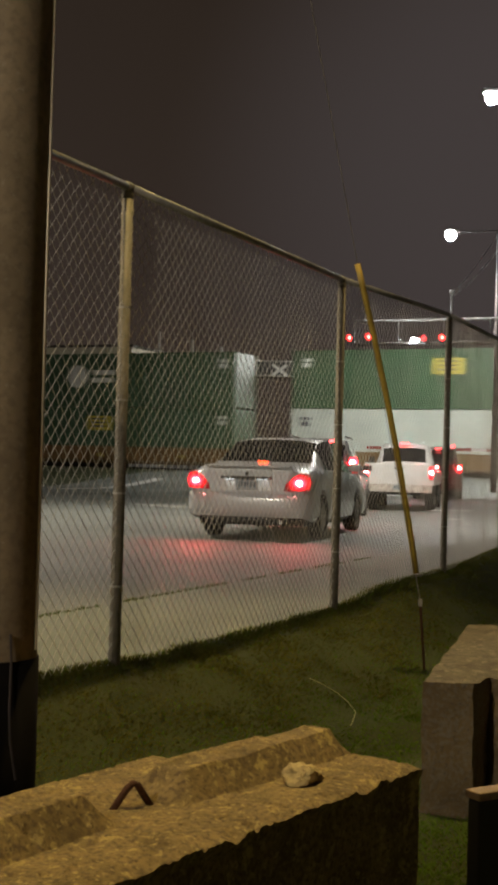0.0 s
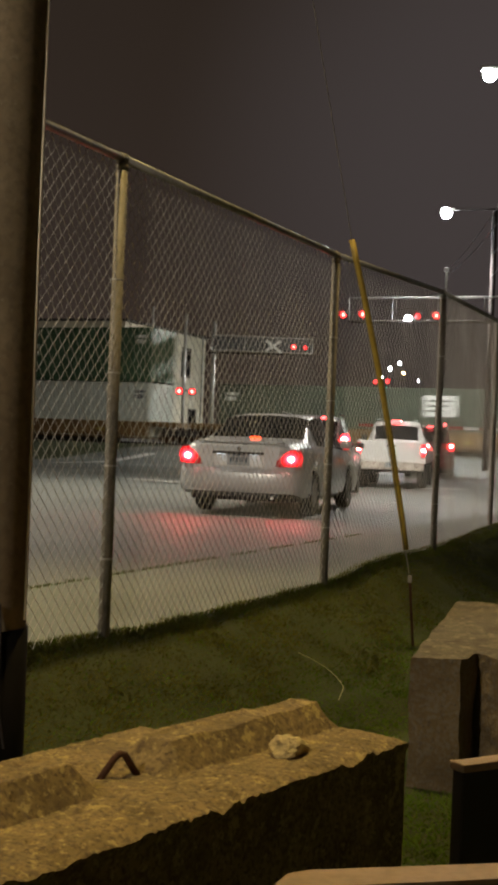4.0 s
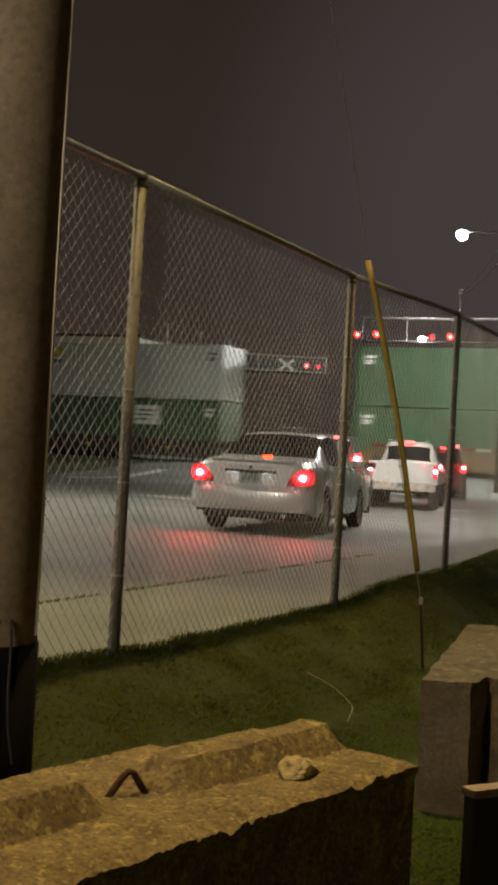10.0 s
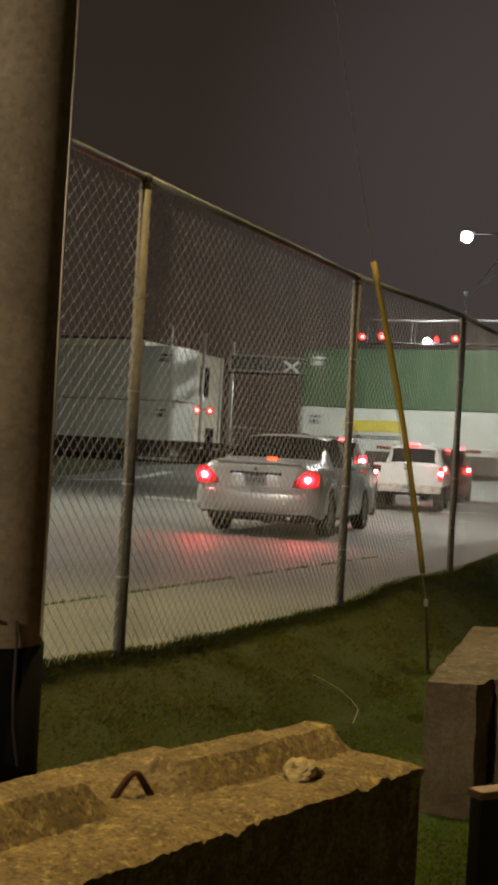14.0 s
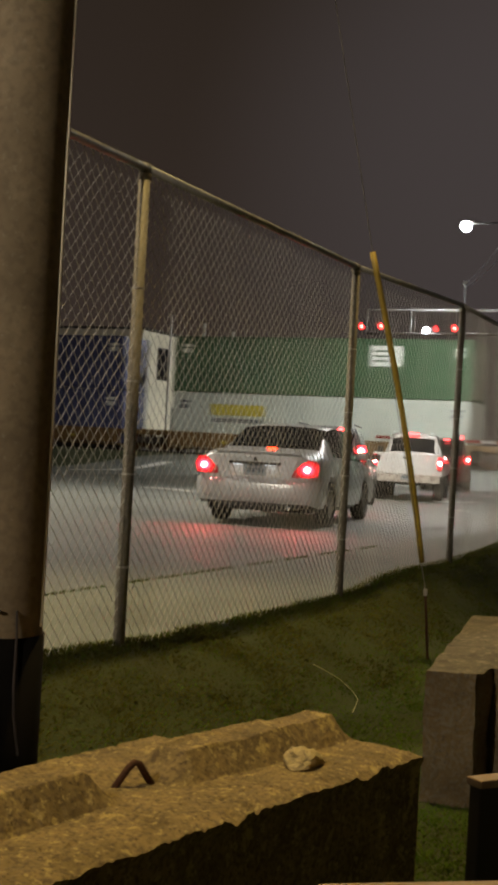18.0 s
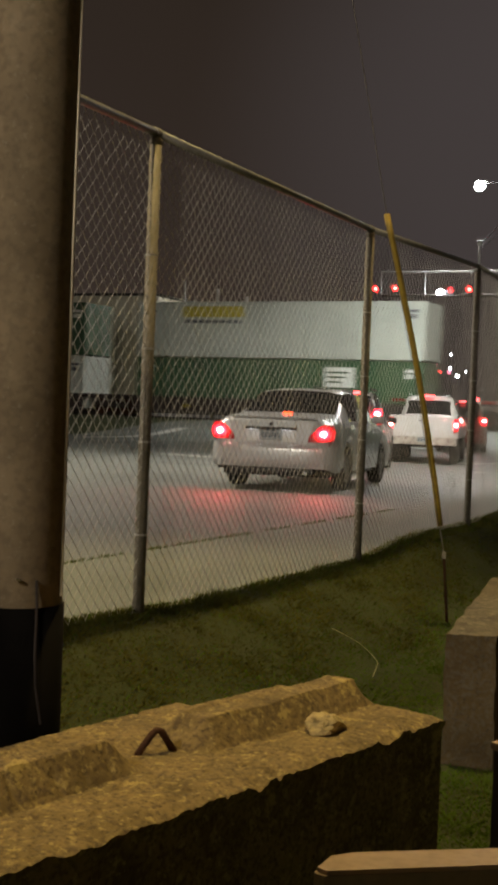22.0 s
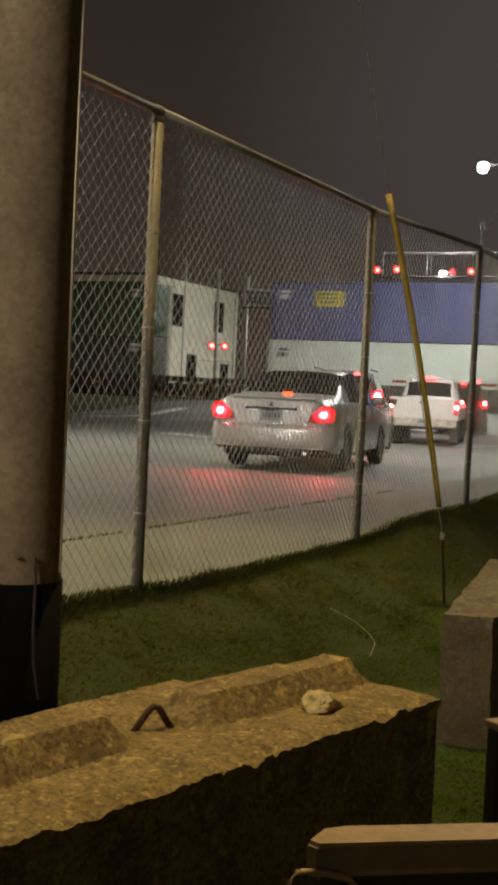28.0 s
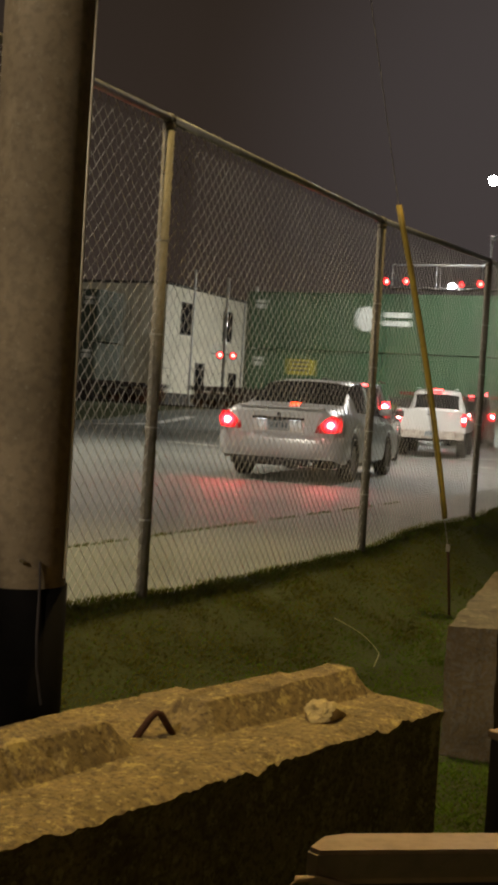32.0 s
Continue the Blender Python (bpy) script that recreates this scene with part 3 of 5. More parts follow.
# ---- concrete blocks ----
def build_block_near():
    """A long block with a broken keyed ridge on top; its own x runs along it, y across it."""
    L, W, H = 1.95, 0.66, 0.62
    blk = empty("concrete_block", Matrix.Translation((0.631, 4.158, 0.0)) @ pose(0, 0, 0, 0, 0, 53.5), "weathered concrete barrier block with a keyed ridge on top", "concrete block", "concrete blocks")
    bm = bmesh.new()
    nx, ny = 380, 130
    def clamp(v):
        return max(0.0, min(1.0, v))

    def top(x, y):
        grit = noise.noise(Vector((x * 46, y * 46, 3)))
        z = 0.008 * noise.noise(Vector((x * 2.2, y * 2.2, 1))) + 0.004 * noise.noise(Vector((x * 14, y * 14, 3))) + 0.002 * grit + 0.0015 * noise.noise(Vector((x * 105, y * 105, 3)))
        z -= 0.007 * clamp(noise.noise(Vector((x * 21, y * 21, 8))) * 3 - 0.9)
        # the ridge: sloping sides and a notch round the loop, with a higher strip behind it
        foot = 0.255 + 0.006 * noise.noise(Vector((x * 5, 0, 9)))
        section = clamp((y - foot) / 0.065) * clamp((0.475 - y) / 0.055)
        end = clamp((-x - 0.012) / 0.06)
        notch = clamp((x + 1.27) / 0.09) * clamp((-0.865 - x) / 0.09)
        tall = 0.080 + 0.010 * clamp((-1.2 - x) / 0.15) + 0.008 * noise.noise(Vector((x * 6, y * 6, 5)))
        z += section * end * (1 - notch) * tall
        z += 0.024 * clamp((y - 0.40) / 0.07) * clamp((-x - 0.52) / 0.08)
        # chipped front edge
        near = clamp(1 - y / 0.08)
        z -= near * near * (0.012 + 0.012 * noise.noise(Vector((x * 17, 7, 0))) + 0.005 * noise.noise(Vector((x * 52, y * 30, 0))) + 0.030 * clamp(noise.noise(Vector((x * 4.6, 2.0, 0))) * 2.4 - 0.2))
        z -= 0.012 * clamp(1 + x / 0.035) ** 2
        return z
    grid = []
    for i in range(nx + 1):
        x = -L * (1 - i / nx)
        row = []
        for j in range(ny + 1):
            y = W * j / ny
            dy = (0.010 * noise.noise(Vector((x * 8, 0, 4))) + 0.004 * noise.noise(Vector((x * 30, 0, 4)))) * max(0.0, 1 - y / 0.06)
            row.append(bm.verts.new((x, y + dy, top(x, y))))
        grid.append(row)
    for r0, r1 in zip(grid, grid[1:]):
        for j in range(ny):
            bm.faces.new((r0[j], r1[j], r1[j + 1], r0[j + 1]))
    edge = [r[0] for r in grid] + grid[-1][1:] + [r[-1] for r in grid[::-1][1:]] + grid[0][::-1][1:-1]
    rings = [edge]
    for k in range(1, 9):
        z = -0.05 - (H - 0.05) * (k - 1) / 7
        rings.append([bm.verts.new((v.co.x + 0.006 * noise.noise(v.co * 5 + Vector((0, 0, z * 5))), (0.012 if v.co.y < 0.03 else v.co.y) + 0.005 * noise.noise(Vector((v.co.x * 3, 3, z * 5))), z)) for v in edge])
    for r0, r1 in zip(rings, rings[1:]):
        n = len(r0)
        for j in range(n):
            bm.faces.new((r0[j], r0[(j + 1) % n], r1[(j + 1) % n], r1[j]))
    bm.faces.new(rings[-1])
    part("body", bm, BLOCK, blk)
    part("lifting_loop", tube([(-1.110, 0.396, -0.03), (-1.045, 0.374, 0.054), (-1.030, 0.367, 0.067), (-1.016, 0.361, 0.063), (-0.958, 0.338, -0.03)], 0.0105, 10), RUST, blk, "rusty bent steel lifting loop", smooth=True)
    return blk


build_block_near()


def solid_rough(points, z0, z1, cuts, amount, seed):
    bm = prism(points, z0, z1)
    bmesh.ops.subdivide_edges(bm, edges=bm.edges[:], cuts=cuts, use_grid_fill=True)
    bmesh.ops.triangulate(bm, faces=[f for f in bm.faces if len(f.verts) > 4])
    rough_up(bm, amount, 7.0, seed)
    return bm


blk2 = empty("concrete_block", Matrix(), "dirty concrete barrier block with a grooved end", "concrete block", "concrete blocks")
body = part("body", solid_rough([(0.832, 5.569), (1.053, 5.54), (1.165, 5.76), (1.27, 5.53), (1.45, 5.50), (2.03, 7.6), (1.43, 7.72)], -0.60, 0.03, 17, 0.011, 2.0), BLOCK_DIRTY_SHADED, blk2)
body.data.materials.append(BLOCK_LIT_TOP)      # upward faces painted paler than the sides, as light falls
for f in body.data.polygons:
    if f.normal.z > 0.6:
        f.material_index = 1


# ---- rock ----
bm = bmesh.new()
bmesh.ops.create_icosphere(bm, subdivisions=5, radius=1.0)
rock_rng = random.Random(14)
CUTS = [(Vector((rock_rng.uniform(-1, 1), rock_rng.uniform(-1, 1), rock_rng.uniform(-0.3, 1))).normalized(), rock_rng.uniform(0.60, 0.86)) for _ in range(22)]
for v in bm.verts:
    c = v.co * (1 + 0.12 * noise.noise(v.co * 1.6 + Vector((4, 1, 0))))
    for n, d in CUTS:
        over = n.dot(c) - d
        if over > 0:
            c -= n * over * 0.95
    c += noise.noise_vector(c * 3.2) * 0.09 + noise.noise_vector(c * 8) * 0.06 + noise.noise_vector(c * 19) * 0.03
    v.co = Vector((c.x * 0.070, c.y * 0.082, max(-0.02, c.z * 0.060)))
rock = finish(bm, "rock", STONE)
rock.matrix_world = pose(0.212, 3.895, 0.014, 0, 8, 130)
tagged(rock, "jagged pale broken stone lying on the block", "rock")


# ---- vehicles ----
def interp(x, rows):
    if x <= rows[0][0]:
        return rows[0][1]
    for (x0, z0), (x1, z1) in zip(rows, rows[1:]):
        if x <= x1:
            return z0 + (z1 - z0) * (x - x0) / (x1 - x0)
    return rows[-1][1]


def smooth_interp(x, rows, w=0.07):
    return sum(interp(x + d * w, rows) for d in (-1, -0.5, 0, 0.5, 1)) / 5


class Shape:
    """A car body's outline: length, half width, roof line, belt line, wheels."""
    def __init__(self, length, half, top, belt, axles, wheel_r, roof_in=0.17, sill=0.27):
        self.length, self.half, self.top, self.belt, self.axles, self.wheel_r, self.roof_in, self.sill = length, half, top, belt, axles, wheel_r, roof_in, sill

    def ring(self, x):
        """Points up the right side at x, from the sill to the middle of the roof."""
        zt, zb = smooth_interp(x, self.top), smooth_interp(x, self.belt)
        zt = max(zt, zb + 0.015)
        g = min(1.0, max(0.0, (zt - zb - 0.05) / 0.40))
        end = min(x, self.length - x)
        taper = 1.0 - 0.10 * max(0.0, 1 - end / 0.45) ** 2.2
        h = self.half * taper
        low = self.sill + 0.06 * max(0.0, 1 - end / 0.3)
        for ax in self.axles:
            r = self.wheel_r + 0.065
            if abs(x - ax) < r:
                low = max(low, self.wheel_r + math.sqrt(r * r - (x - ax) ** 2))
        low = min(low, zb - 0.16)
        span = zb - low
        pts = [(h * 0.955, low), (h * 0.99, low + span * 0.22), (h, low + span * 0.5), (h * 0.985, low + span * 0.78), (h * 0.945, zb)]
        hr = h - self.roof_in * g
        pts += [(h * 0.90, zb + 0.018 * (0.4 + g)), (h * 0.90 + (hr * 0.86 - h * 0.90) * 0.62 * g - 0.03 * (1 - g), zb + (zt - zb) * (0.55 if g > 0.05 else 0.6)),
                (hr * 0.86 - 0.07 * (1 - g), zt - 0.045 * g - 0.006), (hr * 0.58, zt - 0.012 * g - 0.002), (0.0, zt)]
        return [Vector((x, -y, z)) for y, z in pts]

    def patch(self, xs, c0, c1, lift, both=False):
        """Part of the skin, from column c0 to c1, laid lift metres proud of it."""
        bm = bmesh.new()
        rows = []
        for x in xs:
            r = self.ring(x)[c0:c1 + 1]
            if both:
                r = r + [Vector((p.x, -p.y, p.z)) for p in r[:-1][::-1]]
            rows.append([bm.verts.new(p) for p in r])
        for r0, r1 in zip(rows, rows[1:]):
            for j in range(len(r0) - 1):
                bm.faces.new((r0[j], r0[j + 1], r1[j + 1], r1[j]))
        bmesh.ops.recalc_face_normals(bm, faces=bm.faces)
        bm.normal_update()
        mid = Vector((self.length / 2, 0, 0.7))
        flip = 1 if sum((f.calc_center_median() - mid).dot(f.normal) for f in bm.faces) > 0 else -1
        for v in bm.verts:
            v.co += v.normal * lift * flip
        return bm

    def skin(self):
        n = 84
        xs = [self.length * i / n for i in range(n + 1)]
        bm = bmesh.new()
        rows = []
        for x in xs:
            r = self.ring(x)
            rows.append([bm.verts.new(p) for p in r + [Vector((p.x, -p.y, p.z)) for p in r[:-1][::-1]]])
        for r0, r1 in zip(rows, rows[1:]):
            for j in range(len(r0) - 1):
                bm.faces.new((r0[j], r0[j + 1], r1[j + 1], r1[j]))
        for row, dx in ((rows[0], -0.035), (rows[-1], 0.05)):
            inner = [bm.verts.new((v.co.x + dx, v.co.y * 0.95, 0.30 + (v.co.z - 0.30) * 0.975)) for v in row]
            for j in range(len(row) - 1):
                bm.faces.new((row[j], row[j + 1], inner[j + 1], inner[j]))
            half = len(inner) // 2
            for j in range(half):
                k = len(inner) - 1 - j
                if k - 1 > j:
                    bm.faces.new((inner[j], inner[j + 1], inner[k - 1], inner[k])) if k - 1 != j + 1 else bm.faces.new((inner[j], inner[j + 1], inner[k]))
        return bm


def lathe(profile, steps=28):
    """Turns (radius, y) points round the y axis."""
    bm = bmesh.new()
    rings = [[bm.verts.new((r * math.cos(a * math.tau / steps), y, r * math.sin(a * math.tau / steps))) for a in range(steps)] for r, y in profile]
    for r0, r1 in zip(rings, rings[1:]):
        for j in range(steps):
            bm.faces.new((r0[j], r0[(j + 1) % steps], r1[(j + 1) % steps], r1[j]))
    return bm


def add_wheel(car, x, side, r, half, width=0.20):
    """side -1: right, 1: left."""
    y = side * (half - width / 2 - 0.015)
    w = new("wheel")
    w.parent = car
    w.location = (x, y, r)
    tw = width / 2
    part("tyre", lathe([(r * 0.64, -tw * 0.8), (r * 0.78, -tw), (r * 0.93, -tw * 0.98), (r * 0.99, -tw * 0.75), (r, -tw * 0.3), (r, tw * 0.3), (r * 0.99, tw * 0.75), (r * 0.93, tw * 0.98), (r * 0.78, tw), (r * 0.64, tw * 0.8), (r * 0.64, -tw * 0.8)]), RUBBER, w, smooth=True)
    bm = lathe([(r * 0.65, tw * 0.8 * side), (r * 0.6, tw * 0.55 * side), (r * 0.56, tw * 0.2 * side), (r * 0.2, tw * 0.35 * side), (r * 0.17, tw * 0.6 * side), (0.002, tw * 0.62 * side)], 24)
    for k in range(6):
        a = k * math.tau / 6
        rod(bm, (r * 0.15 * math.cos(a), tw * 0.5 * side, r * 0.15 * math.sin(a)), (r * 0.6 * math.cos(a), tw * 0.62 * side, r * 0.6 * math.sin(a)), r * 0.09, r * 0.06, 6)
    part("rim", bm, ALLOY, w)
    return w


LENSES = {}


def rear_lamp(car, side, pts, x0, thick, core, core_r, mat=None, heat=None):
    """A tail lamp from an outline of (y, z) on the rear face, mirrored by side."""
    bm = bmesh.new()
    outline = [(side * y, z) for y, z in pts]
    a = [bm.verts.new((x0 - thick, y * 0.985, z)) for y, z in outline]
    b = [bm.verts.new((x0 + 0.12, y, z)) for y, z in outline]
    bm.faces.new(a)
    n = len(a)
    for i in range(n):
        bm.faces.new((a[i], a[(i + 1) % n], b[(i + 1) % n], b[i]))
    if core not in LENSES:
        LENSES[core] = lamp_lens("lit_tail_lens", *core, 260.0, 0.072 if x0 == 0.0 and thick < 0.05 else 0.11)
    light = part("tail_lamp", bm, LENSES[core], car, "red tail lamp, lit", bevel=0.012)
    bm = bmesh.new()
    bmesh.ops.create_uvsphere(bm, u_segments=16, v_segments=8, radius=core_r * 0.52, matrix=Matrix.Translation((x0 - thick - 0.006, side * core[0], core[1])) @ Matrix.Diagonal((0.35, 1, 0.9, 1)))
    part("bulb", bm, heat or GLOW_HOT, light, "bright brake light", smooth=True)
    return light


def plate_with_bars(car, x, y0, z0, w=0.30, h=0.15):
    pl = part("number_plate", boxed(x - 0.012, x, y0 - w / 2, y0 + w / 2, z0, z0 + h), PLATE, car, "pale number plate", bevel=0.003)
    for k in range(6):
        yy = y0 - w * 0.38 + k * w * 0.135
        part("plate_bar", boxed(x - 0.015, x - 0.012, yy, yy + w * 0.085, z0 + h * 0.28, z0 + h * 0.72), BAR, pl)
    part("plate_bar", boxed(x - 0.015, x - 0.012, y0 - w * 0.25, y0 + w * 0.25, z0 + h * 0.84, z0 + h * 0.94), BAR, pl)
    return pl


def frange(a, b, n):
    return [a + (b - a) * i / n for i in range(n + 1)]


def common_car(name, shape, paint, place, heading, label, roof_glass=True, rear_glass=(0.92, 1.62), side_glass=(1.35, 3.62), front_glass=(3.12, 3.70)):
    x, y = place
    car = empty(name, Matrix.Translation((x, y, road_z(x, y))) @ pose(0, 0, 0, 0, 0, heading), label, "car", "waiting vehicles")
    part("body", shape.skin(), paint, car, smooth=True)
    part("underbody", boxed(0.25, shape.length - 0.25, -shape.half * 0.86, shape.half * 0.86, 0.20, 0.46), BLACK_TRIM, car, bevel=0.03)
    part("rear_window", shape.patch(frange(*rear_glass, 10), 7, 9, 0.006, True), DARK_GLASS, car, "dark tinted rear window", smooth=True)
    part("windscreen", shape.patch(frange(*front_glass, 8), 7, 9, 0.006, True), DARK_GLASS, car, smooth=True)
    mid = (side_glass[0] + side_glass[1]) / 2 - 0.05
    for x0, x1 in ((side_glass[0], mid - 0.05), (mid + 0.05, side_glass[1])):
        bm = shape.patch(frange(x0, x1, 10), 5, 7, 0.006)
        bmesh.ops.scale(bm, vec=(1, 1, 1), verts=bm.verts)
        ob = part("side_window", bm, DARK_GLASS, car, smooth=True)
        bm2 = shape.patch(frange(x0, x1, 10), 5, 7, 0.006)
        bmesh.ops.scale(bm2, vec=(1, -1, 1), verts=bm2.verts)
        part("side_window", bm2, DARK_GLASS, car, smooth=True)
    for s in (-1, 1):
        for ax in shape.axles:
            add_wheel(car, ax, s, shape.wheel_r, shape.half)
        bm = boxed(shape.axles[1] - 0.72, shape.axles[1] - 0.60, s * (shape.half + 0.02) - 0.09, s * (shape.half + 0.02) + 0.09, shape.belt[2][1] + 0.0, shape.belt[2][1] + 0.13)
        part("wing_mirror", bm, paint, car, bevel=0.03, smooth=True)
        xm = shape.axles[0] + 0.95
        for xd in (xm, xm + 1.0):
            part("door_handle", boxed(xd - 0.09, xd + 0.09, s * (shape.half + 0.004) - 0.012, s * (shape.half + 0.004) + 0.012, shape.belt[2][1] - 0.12, shape.belt[2][1] - 0.09), paint, car, bevel=0.006)
    return car


def build_sedan():
    top = [(0, 0.985), (0.12, 1.035), (0.55, 1.065), (0.92, 1.09), (1.55, 1.43), (1.95, 1.485), (2.5, 1.49), (3.0, 1.45), (3.72, 1.04), (4.45, 0.86), (4.80, 0.66)]
    belt = [(0, 0.93), (0.5, 0.985), (1.2, 0.985), (2.5, 0.955), (3.6, 0.92), (4.4, 0.78), (4.8, 0.6)]
    sh = Shape(4.80, 0.898, top, belt, (1.06, 3.78), 0.325)
    car = common_car("sedan", sh, SILVER, (0.10, 17.55), 74.5, "silver four-door sedan waiting with brake lights on")
    part("bumper", bent_bar(sh, -0.075, 0.33, 0.655, 0.06), SILVER, car, "silver rear bumper", smooth=True)
    part("bumper_valance", boxed(-0.03, 0.2, -0.60, 0.60, 0.25, 0.36), BLACK_TRIM, car, bevel=0.02)
    part("boot_lid", lid_panel(-0.038, 0.60, 0.665, 0.965), SILVER, car, "boot lid over the plate recess", bevel=0.012)
    part("plate_recess", boxed(-0.056, -0.04, -0.36, 0.36, 0.690, 0.862), SIGN_WHITE, car, "pale reflector panel beside the plate", bevel=0.004)
    part("garnish", boxed(-0.135, -0.03, -0.36, 0.36, 0.855, 0.893), BLACK_TRIM, car, "dark garnish above the plate", bevel=0.008)
    part("emblem", rodded((-0.055, 0, 0.928), (-0.046, 0, 0.928), 0.03, sides=20), CHROME, car, "small oval badge")
    plate_with_bars(car, -0.057, 0.0, 0.70, 0.33, 0.16)
    for yy in (-0.24, 0.24):
        part("plate_lamp", boxed(-0.13, -0.10, yy - 0.07, yy + 0.07, 0.852, 0.8545), GLOW_PLATE, car, "small lit plate lamp")
    for s in (-1, 1):
        rear_lamp(car, s, [(0.47, 0.705), (0.62, 0.695), (0.86, 0.715), (0.88, 0.84), (0.85, 0.935), (0.76, 0.95), (0.68, 0.895)], 0.0, 0.045, (0.745, 0.815), 0.078)
    part("high_brake_lamp", boxed(0.80, 0.84, -0.075, 0.075, 1.088, 1.112), GLOW_AMBER, car, "lit high brake light", bevel=0.006)
    part("exhaust", rodded((-0.07, -0.5, 0.27), (0.2, -0.5, 0.27), 0.03, sides=12), CHROME, car)
    part("spoiler_lip", boxed(0.0, 0.10, -0.62, 0.62, 1.015, 1.045), SILVER, car, bevel=0.012)
    return car


def bent_bar(sh, x0, z0, z1, depth):
    """A rear bumper wrapped round the corners."""
    bm = bmesh.new()
    rows = []
    h = sh.half
    plan = [(0.62, h + 0.012), (0.30, h + 0.016), (0.10, h - 0.01), (x0 + 0.075, h - 0.075), (x0 + 0.02, h - 0.20), (x0 - 0.015, h * 0.45), (x0 - 0.02, 0)]
    plan = plan + [(x, -y) for x, y in plan[:-1][::-1]]
    prof = [(0.06, 0), (0.015, 0.1), (0.0, 0.35), (0.0, 0.75), (0.012, 0.93), (0.05, 1.0)]
    for x, y in plan:
        inward = Vector((1, 0)) if abs(y) < h - 0.05 else Vector((0.1, -1 if y > 0 else 1)) * 0.3
        rows.append([bm.verts.new((x + inward.x * o, y + inward.y * o, z0 + (z1 - z0) * k)) for o, k in prof])
    for r0, r1 in zip(rows, rows[1:]):
        for j in range(len(prof) - 1):
            bm.faces.new((r0[j], r0[j + 1], r1[j + 1], r1[j]))
    return bm


def lid_panel(x0, half, z0, z1):
    bm = bmesh.new()
    a = [(-half * 0.86, z0), (half * 0.86, z0), (half, z1), (-half, z1)]
    f = [bm.verts.new((x0 - 0.008, y, z)) for y, z in a]
    b = [bm.verts.new((x0 + 0.03, y, z)) for y, z in a]
    bm.faces.new(f)
    bm.faces.new(b[::-1])
    for i in range(4):
        bm.faces.new((f[i], b[i], b[(i + 1) % 4], f[(i + 1) % 4]))
    return bm


build_sedan()
for s in (-1, 1):
    q = bpy.data.objects["sedan"].matrix_world @ Vector((-0.26, s * 0.73, 0.80))
    lamp("brake_light", q, q + Vector((-0.05, -1, -0.55)), 48, (1.0, 0.05, 0.06), 130, 0.2)


def build_suv(name, place, heading, paint, label, rise=0.0, lamp_y=0.0):
    top = [(0, 1.02), (0.10, 1.30 + rise * 0.5), (0.42, 1.62 + rise), (0.75, 1.685 + rise), (1.8, 1.70 + rise), (2.7, 1.64 + rise), (3.45, 1.16), (4.2, 1.0), (4.5, 0.8)]
    belt = [(0, 0.98), (0.5, 1.02), (1.5, 1.02), (2.5, 1.0), (3.5, 0.98), (4.2, 0.88), (4.5, 0.7)]
    sh = Shape(4.5, 0.91, top, belt, (0.95, 3.57), 0.35, 0.20, 0.32)
    car = common_car(name, sh, paint, place, heading, label, rear_glass=(0.09, 0.42), side_glass=(0.8, 3.2), front_glass=(2.8, 3.4))
    part("bumper", bent_bar(sh, -0.07, 0.38, 0.68, 0.06), paint, car, smooth=True)
    for s in (-1, 1):
        rear_lamp(car, s, [(0.70, 0.98), (0.89, 0.98), (0.87, 1.30), (0.74, 1.30)], 0.0, 0.05, (0.79, 1.19), 0.11)
    part("high_brake_lamp", boxed(0.24, 0.36, lamp_y - 0.10, lamp_y + 0.10, 1.595 + rise, 1.645 + rise), GLOW_RED, car, "lit high brake light", bevel=0.006)
    plate_with_bars(car, -0.06, 0.0, 0.74)
    for s in (-1, 1):
        part("roof_rail", rodded((0.7, s * 0.58, 1.72 + rise), (2.6, s * 0.58, 1.72 + rise), 0.018, sides=8), BLACK_TRIM, car)
    return car


